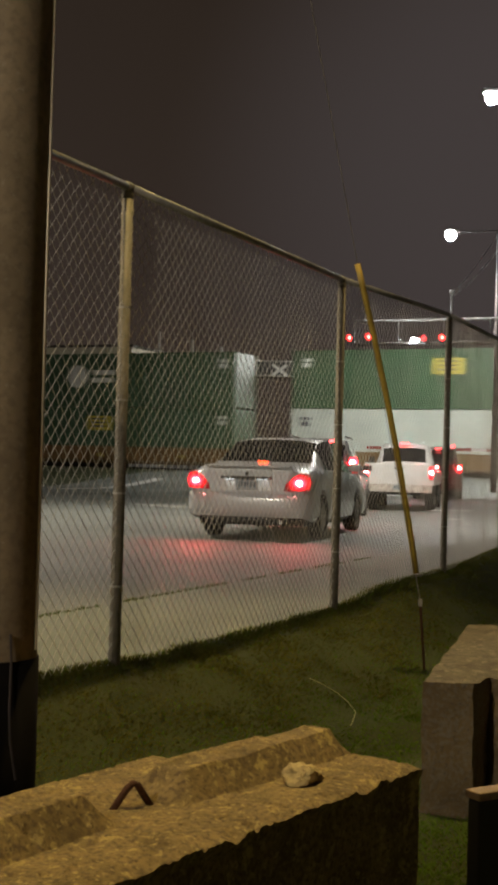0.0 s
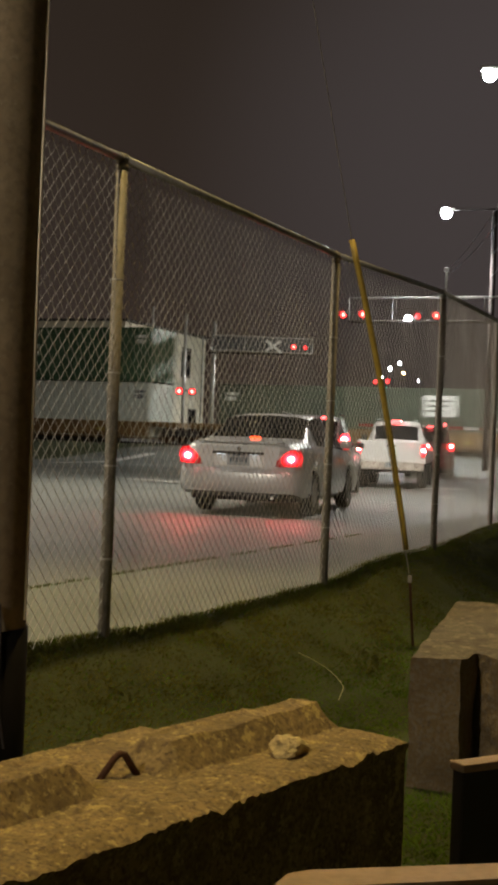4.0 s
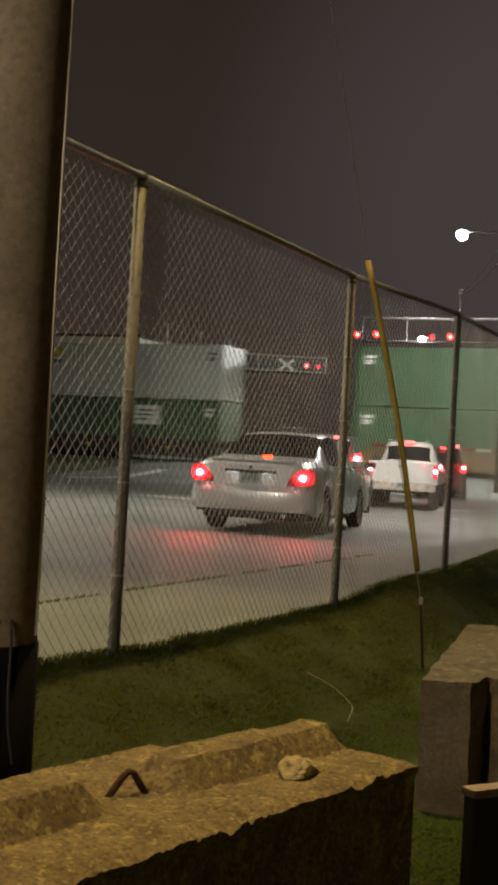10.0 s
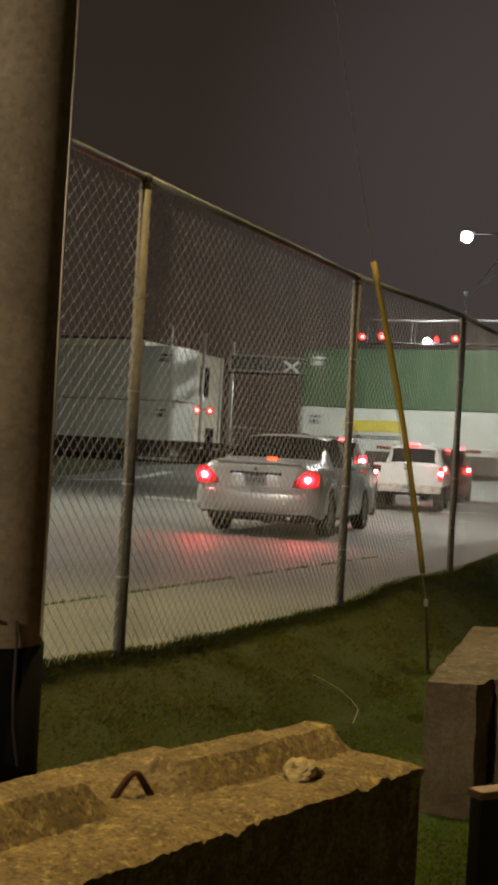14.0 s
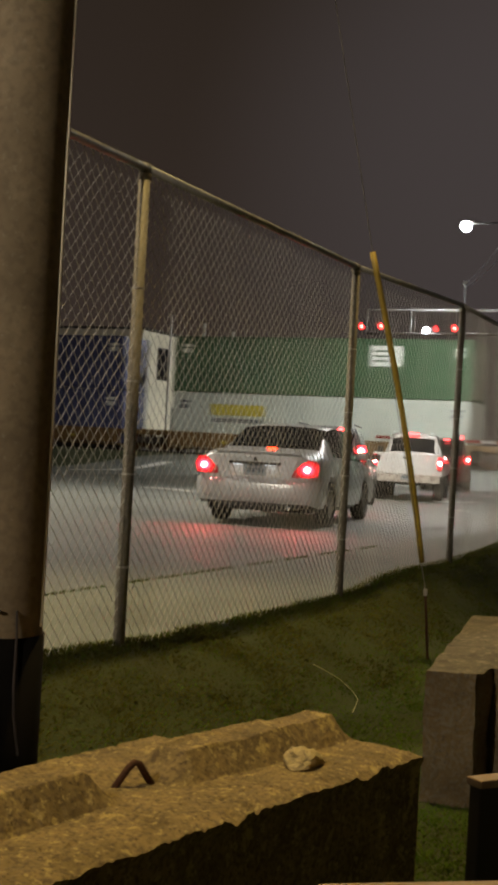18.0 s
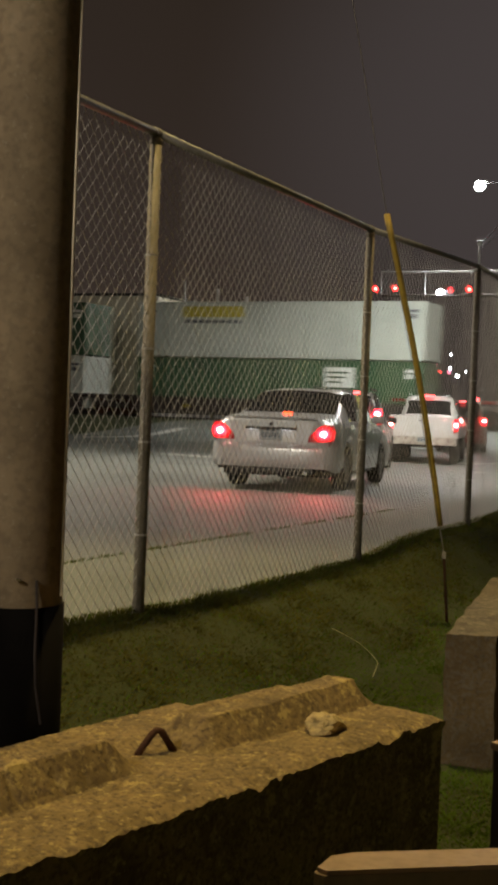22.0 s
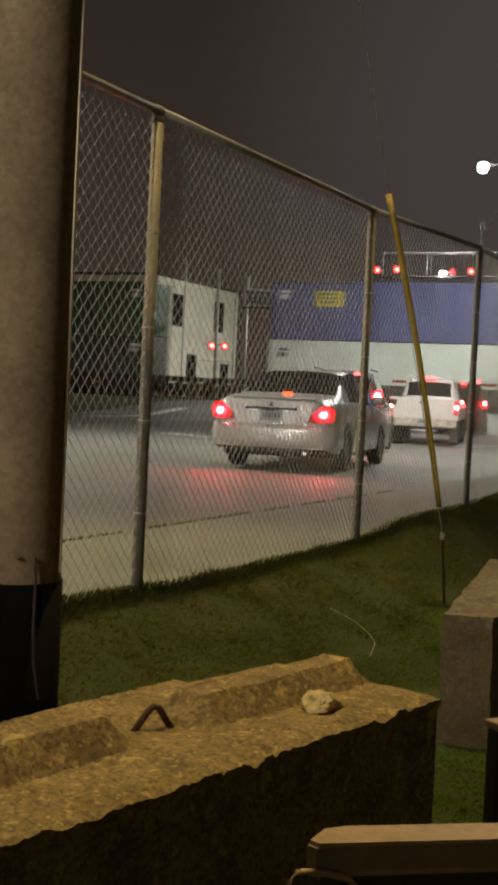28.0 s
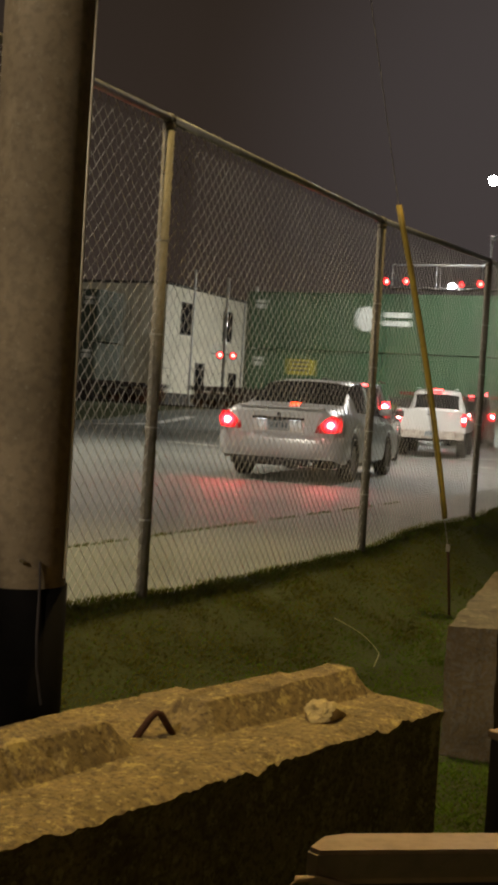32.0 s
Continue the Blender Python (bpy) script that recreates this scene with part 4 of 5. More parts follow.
def build_pickup():
    p, heading = Vector((4.52, 36.0)), 78.5
    car = empty("pickup_truck", Matrix.Translation((p.x, p.y, road_z(p.x, p.y))) @ pose(0, 0, 0, 0, 0, heading), "white pickup truck waiting with brake lights on", "car", "waiting vehicles")
    h = 1.0
    bed = boxed(0.0, 2.0, -h, h, 0.74, 1.36)
    part("bed", bed, WHITE_PAINT, car, bevel=0.04, smooth=False)
    part("tailgate", boxed(-0.02, 0.03, -h * 0.86, h * 0.86, 0.78, 1.35), WHITE_PAINT, car, "white tailgate", bevel=0.012)
    part("tailgate_handle", boxed(-0.04, -0.02, -0.13, 0.13, 1.2, 1.25), BLACK_TRIM, car, "dark tailgate handle", bevel=0.008)
    part("bed_rail", boxed(0.0, 2.0, -h - 0.005, -h + 0.06, 1.36, 1.39), BLACK_TRIM, car)
    part("bed_rail", boxed(0.0, 2.0, h - 0.06, h + 0.005, 1.36, 1.39), BLACK_TRIM, car)
    top = [(0, 1.2), (0.03, 1.40), (0.20, 1.93), (0.5, 2.0), (1.5, 2.0), (2.3, 1.48), (3.0, 1.37), (3.55, 1.28), (3.72, 1.0)]
    belt = [(0, 1.18), (0.5, 1.34), (1.0, 1.34), (2.0, 1.33), (3.0, 1.26), (3.5, 1.18), (3.72, 0.9)]
    sh = Shape(3.72, h, top, belt, (2.45, 9.0), 0.38, 0.22, 0.74)
    cab = part("cab", sh.skin(), WHITE_PAINT, car, "white two-row cab", smooth=True)
    cab.location = (1.9, 0, 0)
    g = part("rear_window", sh.patch(frange(0.045, 0.19, 6), 7, 9, 0.012, True), DARK_GLASS, car, "dark rear window", smooth=True)
    g.location = (1.9, 0, 0)
    for s in (1, -1):
        bm = sh.patch(frange(0.35, 1.75, 10), 5, 7, 0.006)
        bmesh.ops.scale(bm, vec=(1, s, 1), verts=bm.verts)
        g = part("side_window", bm, DARK_GLASS, car, smooth=True)
        g.location = (1.9, 0, 0)
        for ax in (1.1, 4.35):
            add_wheel(car, ax, s, 0.41, h, 0.27)
        part("wing_mirror", boxed(3.35, 3.45, s * (h + 0.12) - 0.10, s * (h + 0.12) + 0.10, 1.36, 1.56), BLACK_TRIM, car, bevel=0.03)
        rear_lamp(car, s, [(0.87, 0.90), (0.995, 0.90), (0.995, 1.30), (0.87, 1.30)], 0.02, 0.03, (0.93, 1.12), 0.10)
        part("bed_clearance_lamp", boxed(1.93, 1.96, s * 0.56 - 0.06, s * 0.56 + 0.06, 2.0, 2.025), LENS_CLEAR, car)
    part("rear_bumper", boxed(-0.16, 0.02, -h * 0.95, h * 0.95, 0.54, 0.76), OLD_CHROME, car, "scuffed rusty chrome step bumper", bevel=0.02)
    plate_with_bars(car, -0.165, 0.0, 0.61)
    part("tow_hitch", rodded((-0.25, 0, 0.52), (0.1, 0, 0.52), 0.035, sides=10), BLACK_TRIM, car)
    part("chassis", boxed(0.1, 5.3, -0.55, 0.55, 0.46, 0.74), BLACK_TRIM, car)
    part("high_brake_lamp", boxed(2.02, 2.10, -0.14, 0.14, 1.94, 2.005), GLOW_RED, car, "lit high brake light", bevel=0.006)
    return car


def build_arriving_car():
    """The car whose headlights sweep over the pole and the fence near the end."""
    top = [(0, 0.985), (0.12, 1.035), (0.55, 1.065), (0.92, 1.09), (1.55, 1.43), (1.95, 1.485), (2.5, 1.49), (3.0, 1.45), (3.72, 1.04), (4.45, 0.90), (4.70, 0.74)]
    belt = [(0, 0.93), (0.5, 0.985), (1.2, 0.985), (2.5, 0.955), (3.6, 0.92), (4.4, 0.82), (4.7, 0.68)]
    sh = Shape(4.70, 0.895, top, belt, (1.06, 3.72), 0.325)
    car = common_car("arriving_car", sh, GREY_PAINT, (-60.0, -130.0), 65.6, "dark grey car arriving along the road with headlights on")
    part("front_bumper", boxed(4.62, 4.80, -0.80, 0.80, 0.30, 0.56), GREY_PAINT, car, bevel=0.05)
    part("grille", boxed(4.70, 4.785, -0.42, 0.42, 0.57, 0.70), BLACK_TRIM, car, bevel=0.01)
    for s in (-1, 1):
        unit = part("headlamp", boxed(4.56, 4.78, s * 0.64 - 0.14, s * 0.64 + 0.14, 0.57, 0.73), BLACK_TRIM, car, bevel=0.02)
        part("lens", rodded((4.782, s * 0.64, 0.65), (4.79, s * 0.64, 0.65), 0.075, sides=20), GLOW_HEAD, unit, "bright headlight lens")
    return car


build_pickup()
ARRIVING = build_arriving_car()
build_suv("hatchback", (1.44, 25.2), 81.0, GREY_PAINT, "dark grey hatchback waiting with brake lights on", 0.0, -0.38)
build_suv("estate_car", (7.18, 46.0), 80.0, RED_PAINT, "dark red estate car waiting with brake lights on", 0.27)


# ---- the double-stack train ----
TRACK_M = Matrix.Translation((TRACK_P.x, TRACK_P.y, RAIL_Z)) @ pose(0, 0, 0, 0, 0, -25.7)
CONT_L, CONT_H, CONT_W = 16.15, 2.88, 2.59
GREEN_C = material("green_container", (0.044, 0.102, 0.048), 0.5, grain=0.15, scale=4, stain=0.45, stain_scale=0.7, random_tint=0.25)
WHITE_C = material("white_container", (0.46, 0.50, 0.445), 0.5, grain=0.15, scale=5, stain=0.25, stain_scale=0.6, random_tint=0.12)
GREY_C = material("grey_container", (0.33, 0.33, 0.32), 0.5, grain=0.15, scale=5, stain=0.3, stain_scale=0.6)
BLUE_C = material("blue_container", (0.048, 0.058, 0.15), 0.5, grain=0.15, scale=4, stain=0.4, stain_scale=0.7)
ORANGE_C = material("orange_container", (0.50, 0.10, 0.025), 0.5, grain=0.15, scale=4, stain=0.35, stain_scale=0.7)
DKGREEN_C = material("dark_green_container", (0.048, 0.062, 0.04), 0.6, grain=0.2, scale=4, stain=0.5, stain_scale=0.7)
YELLOW_D = material("yellow_decal", (0.46, 0.39, 0.05), 0.6, stain=0.4, stain_scale=2)
WHITE_D = material("white_decal", (0.70, 0.72, 0.68), 0.6, stain=0.4, stain_scale=2)
DARK_D = material("dark_decal", (0.05, 0.05, 0.07), 0.6)
PAINTS = {"g": (GREEN_C, "green"), "w": (WHITE_C, "white"), "s": (GREY_C, "grey"), "b": (BLUE_C, "blue"), "o": (ORANGE_C, "orange"), "d": (DKGREEN_C, "dark green")}


def container_mesh():
    """A steel box with ribbed sides; x from 0 back to -L, y from the near side, z up."""
    bm = bmesh.new()
    n = 56
    for y0, sgn in ((0.0, 1), (CONT_W, -1)):
        cols = []
        for i in range(n + 1):
            x = -0.12 - (CONT_L - 0.24) * i / n
            for dx, dy in ((0.0, 0.006), (0.12, 0.006), (0.15, 0.034), (0.25, 0.034)):
                if x - dx < -CONT_L + 0.12:
                    break
                cols.append((x - dx, y0 + sgn * dy))
        prev = None
        for x, y in cols:
            cur = (bm.verts.new((x, y, 0.16)), bm.verts.new((x, y, CONT_H - 0.12)))
            if prev:
                bm.faces.new((prev[0], cur[0], cur[1], prev[1]))
            prev = cur
    return bm


def frame_mesh():
    bm = bmesh.new()
    L, W, H = CONT_L, CONT_W, CONT_H
    for x0 in (-0.14, -L):
        for y0 in (0.0, W - 0.14):
            box(bm, x0, x0 + 0.14, y0, y0 + 0.14, 0.0, H)
    for y0 in (0.0, W - 0.08):
        box(bm, -L + 0.14, -0.14, y0 + 0.002, y0 + 0.078, 0.0, 0.165)
        box(bm, -L + 0.14, -0.14, y0 + 0.002, y0 + 0.078, H - 0.125, H - 0.002)
    box(bm, -L + 0.02, -0.02, 0.04, W - 0.04, H - 0.05, H - 0.012)
    box(bm, -L + 0.02, -0.02, 0.04, W - 0.04, 0.03, 0.12)
    box(bm, -0.05, -0.015, 0.1, W - 0.1, 0.05, H - 0.05)
    box(bm, -L + 0.015, -L + 0.05, 0.1, W - 0.1, 0.05, H - 0.05)
    return bm


SIDE_ME, FRAME_ME, DOOR_ME = {}, {}, None


def shared(cache, key, name, builder, mat):
    if key not in cache:
        bm = builder()
        bmesh.ops.recalc_face_normals(bm, faces=bm.faces)
        me = bpy.data.meshes.new(name)
        bm.to_mesh(me)
        bm.free()
        me.materials.append(mat)
        cache[key] = me
    return cache[key]


def add_shared(name, me, parent, label=""):
    ob = new(name, me)
    ob.parent = parent
    if label:
        ob["label"] = label
    return ob


MOVING = []


def decal(c, x0, x1, z0, z1, mat, name="marking", y=-0.006):
    return part(name, boxed(x0, x1, y, 0.012, z0, z1), mat, c)


def build_container(paint, s, z, marks, level):
    mat, word = PAINTS[paint]
    c = empty("shipping_container", TRACK_M @ Matrix.Translation((s, 0, z)), f"{word} ribbed steel shipping container, {level}", "container", "train containers")
    add_shared("ribbed_shell", shared(SIDE_ME, paint, "ribbed_shell", container_mesh, mat), c)
    add_shared("corner_frame", shared(FRAME_ME, paint, "corner_frame", frame_mesh, mat), c)
    for k in range(4):
        yy = 0.35 + k * 0.62
        part("lock_rod", rodded((0.012, yy, 0.15), (0.012, yy, CONT_H - 0.15), 0.02, sides=6), ZINC, c)
    end = -CONT_L
    for kind in marks:
        if kind == "Y":      # yellow band with lettering bars under it, near the rear
            decal(c, end + 2.75, end + 6.35, CONT_H - 0.80, CONT_H - 0.24, YELLOW_D, "yellow_band")
            for k in range(10):
                decal(c, end + 2.85 + k * 0.34, end + 3.1 + k * 0.34, CONT_H - 1.12, CONT_H - 0.94, DARK_D, "lettering_bar")
        elif kind == "N":    # the same band near the front
            decal(c, end + 10.5, end + 13.5, CONT_H - 0.88, CONT_H - 0.34, YELLOW_D, "yellow_band")
            for k in range(8):
                decal(c, end + 10.65 + k * 0.35, end + 10.9 + k * 0.35, CONT_H - 1.22, CONT_H - 1.04, DARK_D, "lettering_bar")
        elif kind == "y":    # low yellow band
            decal(c, end + 2.3, end + 5.4, 1.75, 2.3, YELLOW_D, "yellow_band")
            for k in range(8):
                decal(c, end + 2.45 + k * 0.36, end + 2.7 + k * 0.36, 1.38, 1.58, DARK_D, "lettering_bar")
        elif kind in "Qqk":  # yellow square
            x0 = end + {"Q": 2.4, "q": 7.3, "k": 4.2}[kind]
            decal(c, x0, x0 + 1.55, CONT_H - 1.22, CONT_H - 0.45, YELLOW_D, "yellow_panel")
            for k in range(3):
                decal(c, x0 + 0.2, x0 + 1.25, CONT_H - 0.65 - k * 0.2, CONT_H - 0.56 - k * 0.2, DARK_D, "lettering_bar", -0.009)
        elif kind == "O":    # round emblem with bars beside it
            part("round_emblem", rodded((end + 6.6, -0.008, CONT_H - 1.25), (end + 6.6, 0.012, CONT_H - 1.25), 0.62, sides=28), WHITE_D, c)
            for k in range(2):
                decal(c, end + 7.5, end + 8.9, CONT_H - 1.15 - k * 0.42, CONT_H - 0.90 - k * 0.42, WHITE_D, "lettering_bar")
        elif kind == "W":    # pair of pale patches low down
            part("round_emblem", rodded((end + 8.2, -0.008, 1.75), (end + 8.2, 0.012, 1.75), 0.60, sides=24), WHITE_D, c)
            decal(c, end + 9.1, end + 10.4, 1.45, 2.0, WHITE_D, "lettering_bar")
        elif kind == "P":    # pale square panel
            decal(c, end + 11.0, end + 12.6, CONT_H - 1.35, CONT_H - 0.35, WHITE_D, "white_panel")
            for k in range(3):
                decal(c, end + 11.15, end + 12.3 - 0.2 * k, CONT_H - 0.66 - k * 0.24, CONT_H - 0.56 - k * 0.24, mat, "lettering_bar", -0.009)
        elif kind == "S":    # dark slanted lettering shapes
            for k in range(5):
                bm = bmesh.new()
                x0 = end + 6.0 + k * 0.98
                box(bm, x0, x0 + 0.72, -0.006, 0.012, 1.15, 1.95)
                for v in bm.verts:
                    v.co.x += (v.co.z - 1.15) * 0.35
                part("lettering_shape", bm, DARK_D, c)
        elif kind == "u":    # small blue mark
            decal(c, end + 1.0, end + 3.0, CONT_H - 0.85, CONT_H - 0.5, BLUE_C, "blue_mark")
    for xx in (-0.9, -CONT_L + 0.5):
        for k, (zz, hh) in enumerate(((CONT_H - 0.55, 0.14), (CONT_H - 0.85, 0.22))):
            decal(c, xx, xx + 0.55 - 0.1 * k, zz, zz + hh, WHITE_D if paint not in "ws" else DARK_D, "number_bar")
    if level == "stacked on top":
        for x in (-0.2, -CONT_L + 0.02):
            for y in (0.01, CONT_W - 0.16):
                part("twist_lock", boxed(x, x + 0.18, y, y + 0.15, -0.055, 0.004), STEEL_DARK, c)
    MOVING.append((c, s, z))
    return c


def well_mesh():
    """A low well wagon: side sills, end platforms and floor."""
    bm = bmesh.new()
    L = CONT_L
    for y0 in (-0.14, CONT_W + 0.02):
        box(bm, -L - 0.05, 0.05, y0, y0 + 0.12, 0.32, 1.02)
        box(bm, -L - 0.6, 0.6, y0 - 0.02, y0 + 0.14, 0.95, 1.10)
        for k in range(18):
            x = -L + 0.4 + k * 0.91
            box(bm, x, x + 0.07, y0 - 0.05 if y0 < 0 else y0 + 0.12, y0 if y0 < 0 else y0 + 0.17, 0.34, 0.97)
    box(bm, -L, 0.0, 0.0, CONT_W, 0.20, 0.28)
    for x0, x1 in ((0.05, 1.70), (-L - 1.70, -L - 0.05)):
        box(bm, x0, x1, 0.15, CONT_W - 0.15, 0.85, 1.12)
    return bm


def truck_parts(wagon, x):
    y = CONT_W / 2
    bogie = part("bogie", boxed(x - 1.1, x + 1.1, 0.22, 0.42, 0.38, 0.72), STEEL_DARK, wagon, bevel=0.06)
    part("side_frame", boxed(x - 1.1, x + 1.1, CONT_W - 0.42, CONT_W - 0.22, 0.38, 0.72), STEEL_DARK, bogie, bevel=0.06)
    for ax in (x - 0.87, x + 0.87):
        for yy in (y - 0.76, y + 0.76):
            bm = lathe([(0.10, -0.09), (0.36, -0.08), (0.46, -0.05), (0.46, 0.05), (0.42, 0.06), (0.10, 0.09)], 22)
            w = part("rail_wheel", bm, RUST, bogie, smooth=True)
            w.location = (ax, yy, 0.46)
        part("axle", rodded((ax, y - 0.76, 0.46), (ax, y + 0.76, 0.46), 0.08), STEEL_DARK, bogie)


WELL_ME = {}


def build_well(s, first, last, steel):
    w = empty("well_wagon", TRACK_M @ Matrix.Translation((s, 0, 0)), ("grimy yellow" if steel is YELLOW_STEEL else "dark steel") + " well wagon carrying stacked containers", "railway wagon", "train wagons")
    add_shared("sill_frame", shared(WELL_ME, steel, "sill_frame", well_mesh, steel), w)
    truck_parts(w, 1.72 if not first else 1.95)
    if last:
        truck_parts(w, -CONT_L - 1.95)
    if first or last:
        for on, x0, x1 in ((first, 1.7, 3.4), (last, -CONT_L - 3.4, -CONT_L - 1.7)):
            if on:
                part("end_platform", boxed(x0, x1, 0.3, CONT_W - 0.3, 0.86, 1.10), STEEL_DARK, w, bevel=0.02)
                part("coupler", boxed(x1 - 0.05 if x0 > 0 else x0 - 0.25, x1 + 0.25 if x0 > 0 else x0 + 0.05, 1.15, 1.45, 0.72, 1.0), STEEL_DARK, w, bevel=0.03)
                gx = x1 - 0.06 if x0 > 0 else x0 + 0.06
                part("handrail", rod(rod(rodded((gx, 0.3, 1.1), (gx, 0.3, 2.0), 0.02), (gx, CONT_W - 0.3, 1.1), (gx, CONT_W - 0.3, 2.0), 0.02), (gx, 0.3, 2.0), (gx, CONT_W - 0.3, 2.0), 0.02), ZINC, w)
    for k in range(3):
        part("reflector_strip", boxed(-3.0 - k * 5, -2.75 - k * 5, -0.2, -0.188, 0.55, 0.72), YELLOW_D, w)
    MOVING.append((w, s, 0.0))
    return w


# One row per wagon: place of its front at the start, upper paint and marks, lower paint and marks, first or last of its set
CONSIST = [
    (37.4, "g", "", "g", "", 0, 0), (17.9, "g", "q", "w", "", 0, 0), (-1.5, "g", "O", "g", "q", 0, 1),
    (-25.4, "w", "Y", "o", "", 1, 0), (-45.3, "", "", "d", "P", 0, 0), (-65.5, "g", "O", "w", "", 0, 1),
    (-88.9, "w", "Y", "g", "W", 1, 0), (-108.8, "g", "q", "g", "", 0, 0), (-128.2, "g", "P", "g", "W", 0, 1),
    (-151.7, "w", "Y", "g", "P", 1, 0), (-171.4, "w", "Y", "w", "y", 0, 0), (-191.2, "g", "P", "w", "y", 0, 1),
    (-214.8, "w", "Y", "w", "y", 1, 1),
    (-238.8, "g", "k", "w", "y", 1, 0), (-258.7, "g", "P", "w", "y", 0, 0), (-278.0, "b", "Q", "b", "Q", 0, 1),
    (-302.1, "w", "Y", "g", "", 1, 0), (-322.1, "w", "Y", "g", "P", 0, 0), (-341.6, "g", "k", "w", "y", 0, 1),
    (-365.5, "s", "u", "w", "S", 1, 0), (-384.9, "s", "", "o", "", 0, 0), (-405.0, "b", "Q", "w", "", 0, 1),
    (-428.6, "g", "k", "d", "", 1, 0), (-448.3, "w", "N", "d", "", 0, 0), (-467.6, "g", "O", "g", "Q", 0, 1),
    (-493.0, "d", "", "d", "", 1, 0),
]
for s, up, um, low, lm, first, last in CONSIST:
    build_well(s, first, last, YELLOW_STEEL if -150 < s < 30 or -290 < s < -250 else STEEL_DARK)
    build_container(low, s, 0.30, lm, "set down in the well")
    if up:
        build_container(up, s, 0.30 + CONT_H + 0.055, um, "stacked on top")


# ---- rails ----
bm = bmesh.new()
for y0 in (0.58, 2.015):
    box(bm, -560, 560, y0 - 0.036, y0 + 0.036, -0.16, 0.0)
rails = finish(bm, "rail_track", STEEL_DARK)
rails.matrix_world = TRACK_M
tagged(rails, "steel rails of the level crossing", "railway track", kind="structure")
bed = finish(boxed(-560, 560, -1.6, 4.3, -0.35, -0.14), "ballast_bed", BALLAST, bevel=0.1)
bed.matrix_world = TRACK_M
tagged(bed, "grey crushed stone ballast under the rails", "ballast", kind="structure")


# ---- road markings ----
def line_on_road(points, width):
    bm = bmesh.new()
    prev = None
    for (x0, y0), (x1, y1) in zip(points, points[1:]):
        d = Vector((x1 - x0, y1 - y0)).normalized()
        n = Vector((-d.y, d.x)) * width / 2
        steps = max(1, int((Vector((x1 - x0, y1 - y0))).length / 1.0))
        for k in range(steps + 1):
            x, y = x0 + (x1 - x0) * k / steps, y0 + (y1 - y0) * k / steps
            cur = [bm.verts.new((x + s * n.x, y + s * n.y, road_z(x + s * n.x, y + s * n.y) + 0.03)) for s in (-1, 1)]
            if prev:
                bm.faces.new((prev[0], prev[1], cur[1], cur[0]))
            prev = cur
    return tagged(finish(bm, "lane_line", WHITE_LINE), "worn white line painted on the road", "road marking", kind="structure")


line_on_road([(-2.75, 34.2), (-1.25, 32.6)], 0.8)
line_on_road([(5.5, 36.2), (6.9, 37.0)], 0.5)
line_on_road([(4.75, 29.8), (5.3, 29.8)], 0.5)
line_on_road([(2.5, 23.6), (3.6, 23.9)], 0.14)
line_on_road([(-6.9, 48.0), (-5.1, 52.0), (-3.6, 56.0)], 0.6)


# ---- crossing signals ----
def flasher(parent, x, y, z, on, r=0.17, name="flasher"):
    """A round red lamp with its black target disc and hood, facing -y."""
    d = part(name, rodded((x, y - 0.01, z), (x, y + 0.02, z), r * 1.3, sides=28), BLACK_PAINT, parent, "round red crossing light")
    part("lens", rodded((x, y - 0.03, z), (x, y - 0.012, z), r, sides=24), GLOW_SIGNAL if on else GLOW_SIGNAL_DIM, d)
    core = bmesh.new()
    bmesh.ops.create_uvsphere(core, u_segments=14, v_segments=8, radius=r * 0.5, matrix=Matrix.Translation((x, y - 0.03, z)) @ Matrix.Diagonal((1, 0.3, 1, 1)))
    part("bulb", core, GLOW_BULB if on else GLOW_SIGNAL, d, smooth=True)
    bm = bmesh.new()
    for k in range(13):
        a0, a1 = math.pi * k / 13, math.pi * (k + 1) / 13
        q = [bm.verts.new((x + r * 1.08 * math.cos(a), yy, z + r * 1.08 * math.sin(a))) for a, yy in ((a0, y - 0.01), (a1, y - 0.01), (a1, y - 0.26), (a0, y - 0.26))]
        bm.faces.new(q)
    part("hood", bm, BLACK_PAINT, d)
    part("housing", boxed(x - 0.12, x + 0.12, y + 0.02, y + 0.2, z - 0.12, z + 0.12), BLACK_PAINT, d, bevel=0.02)
    return d


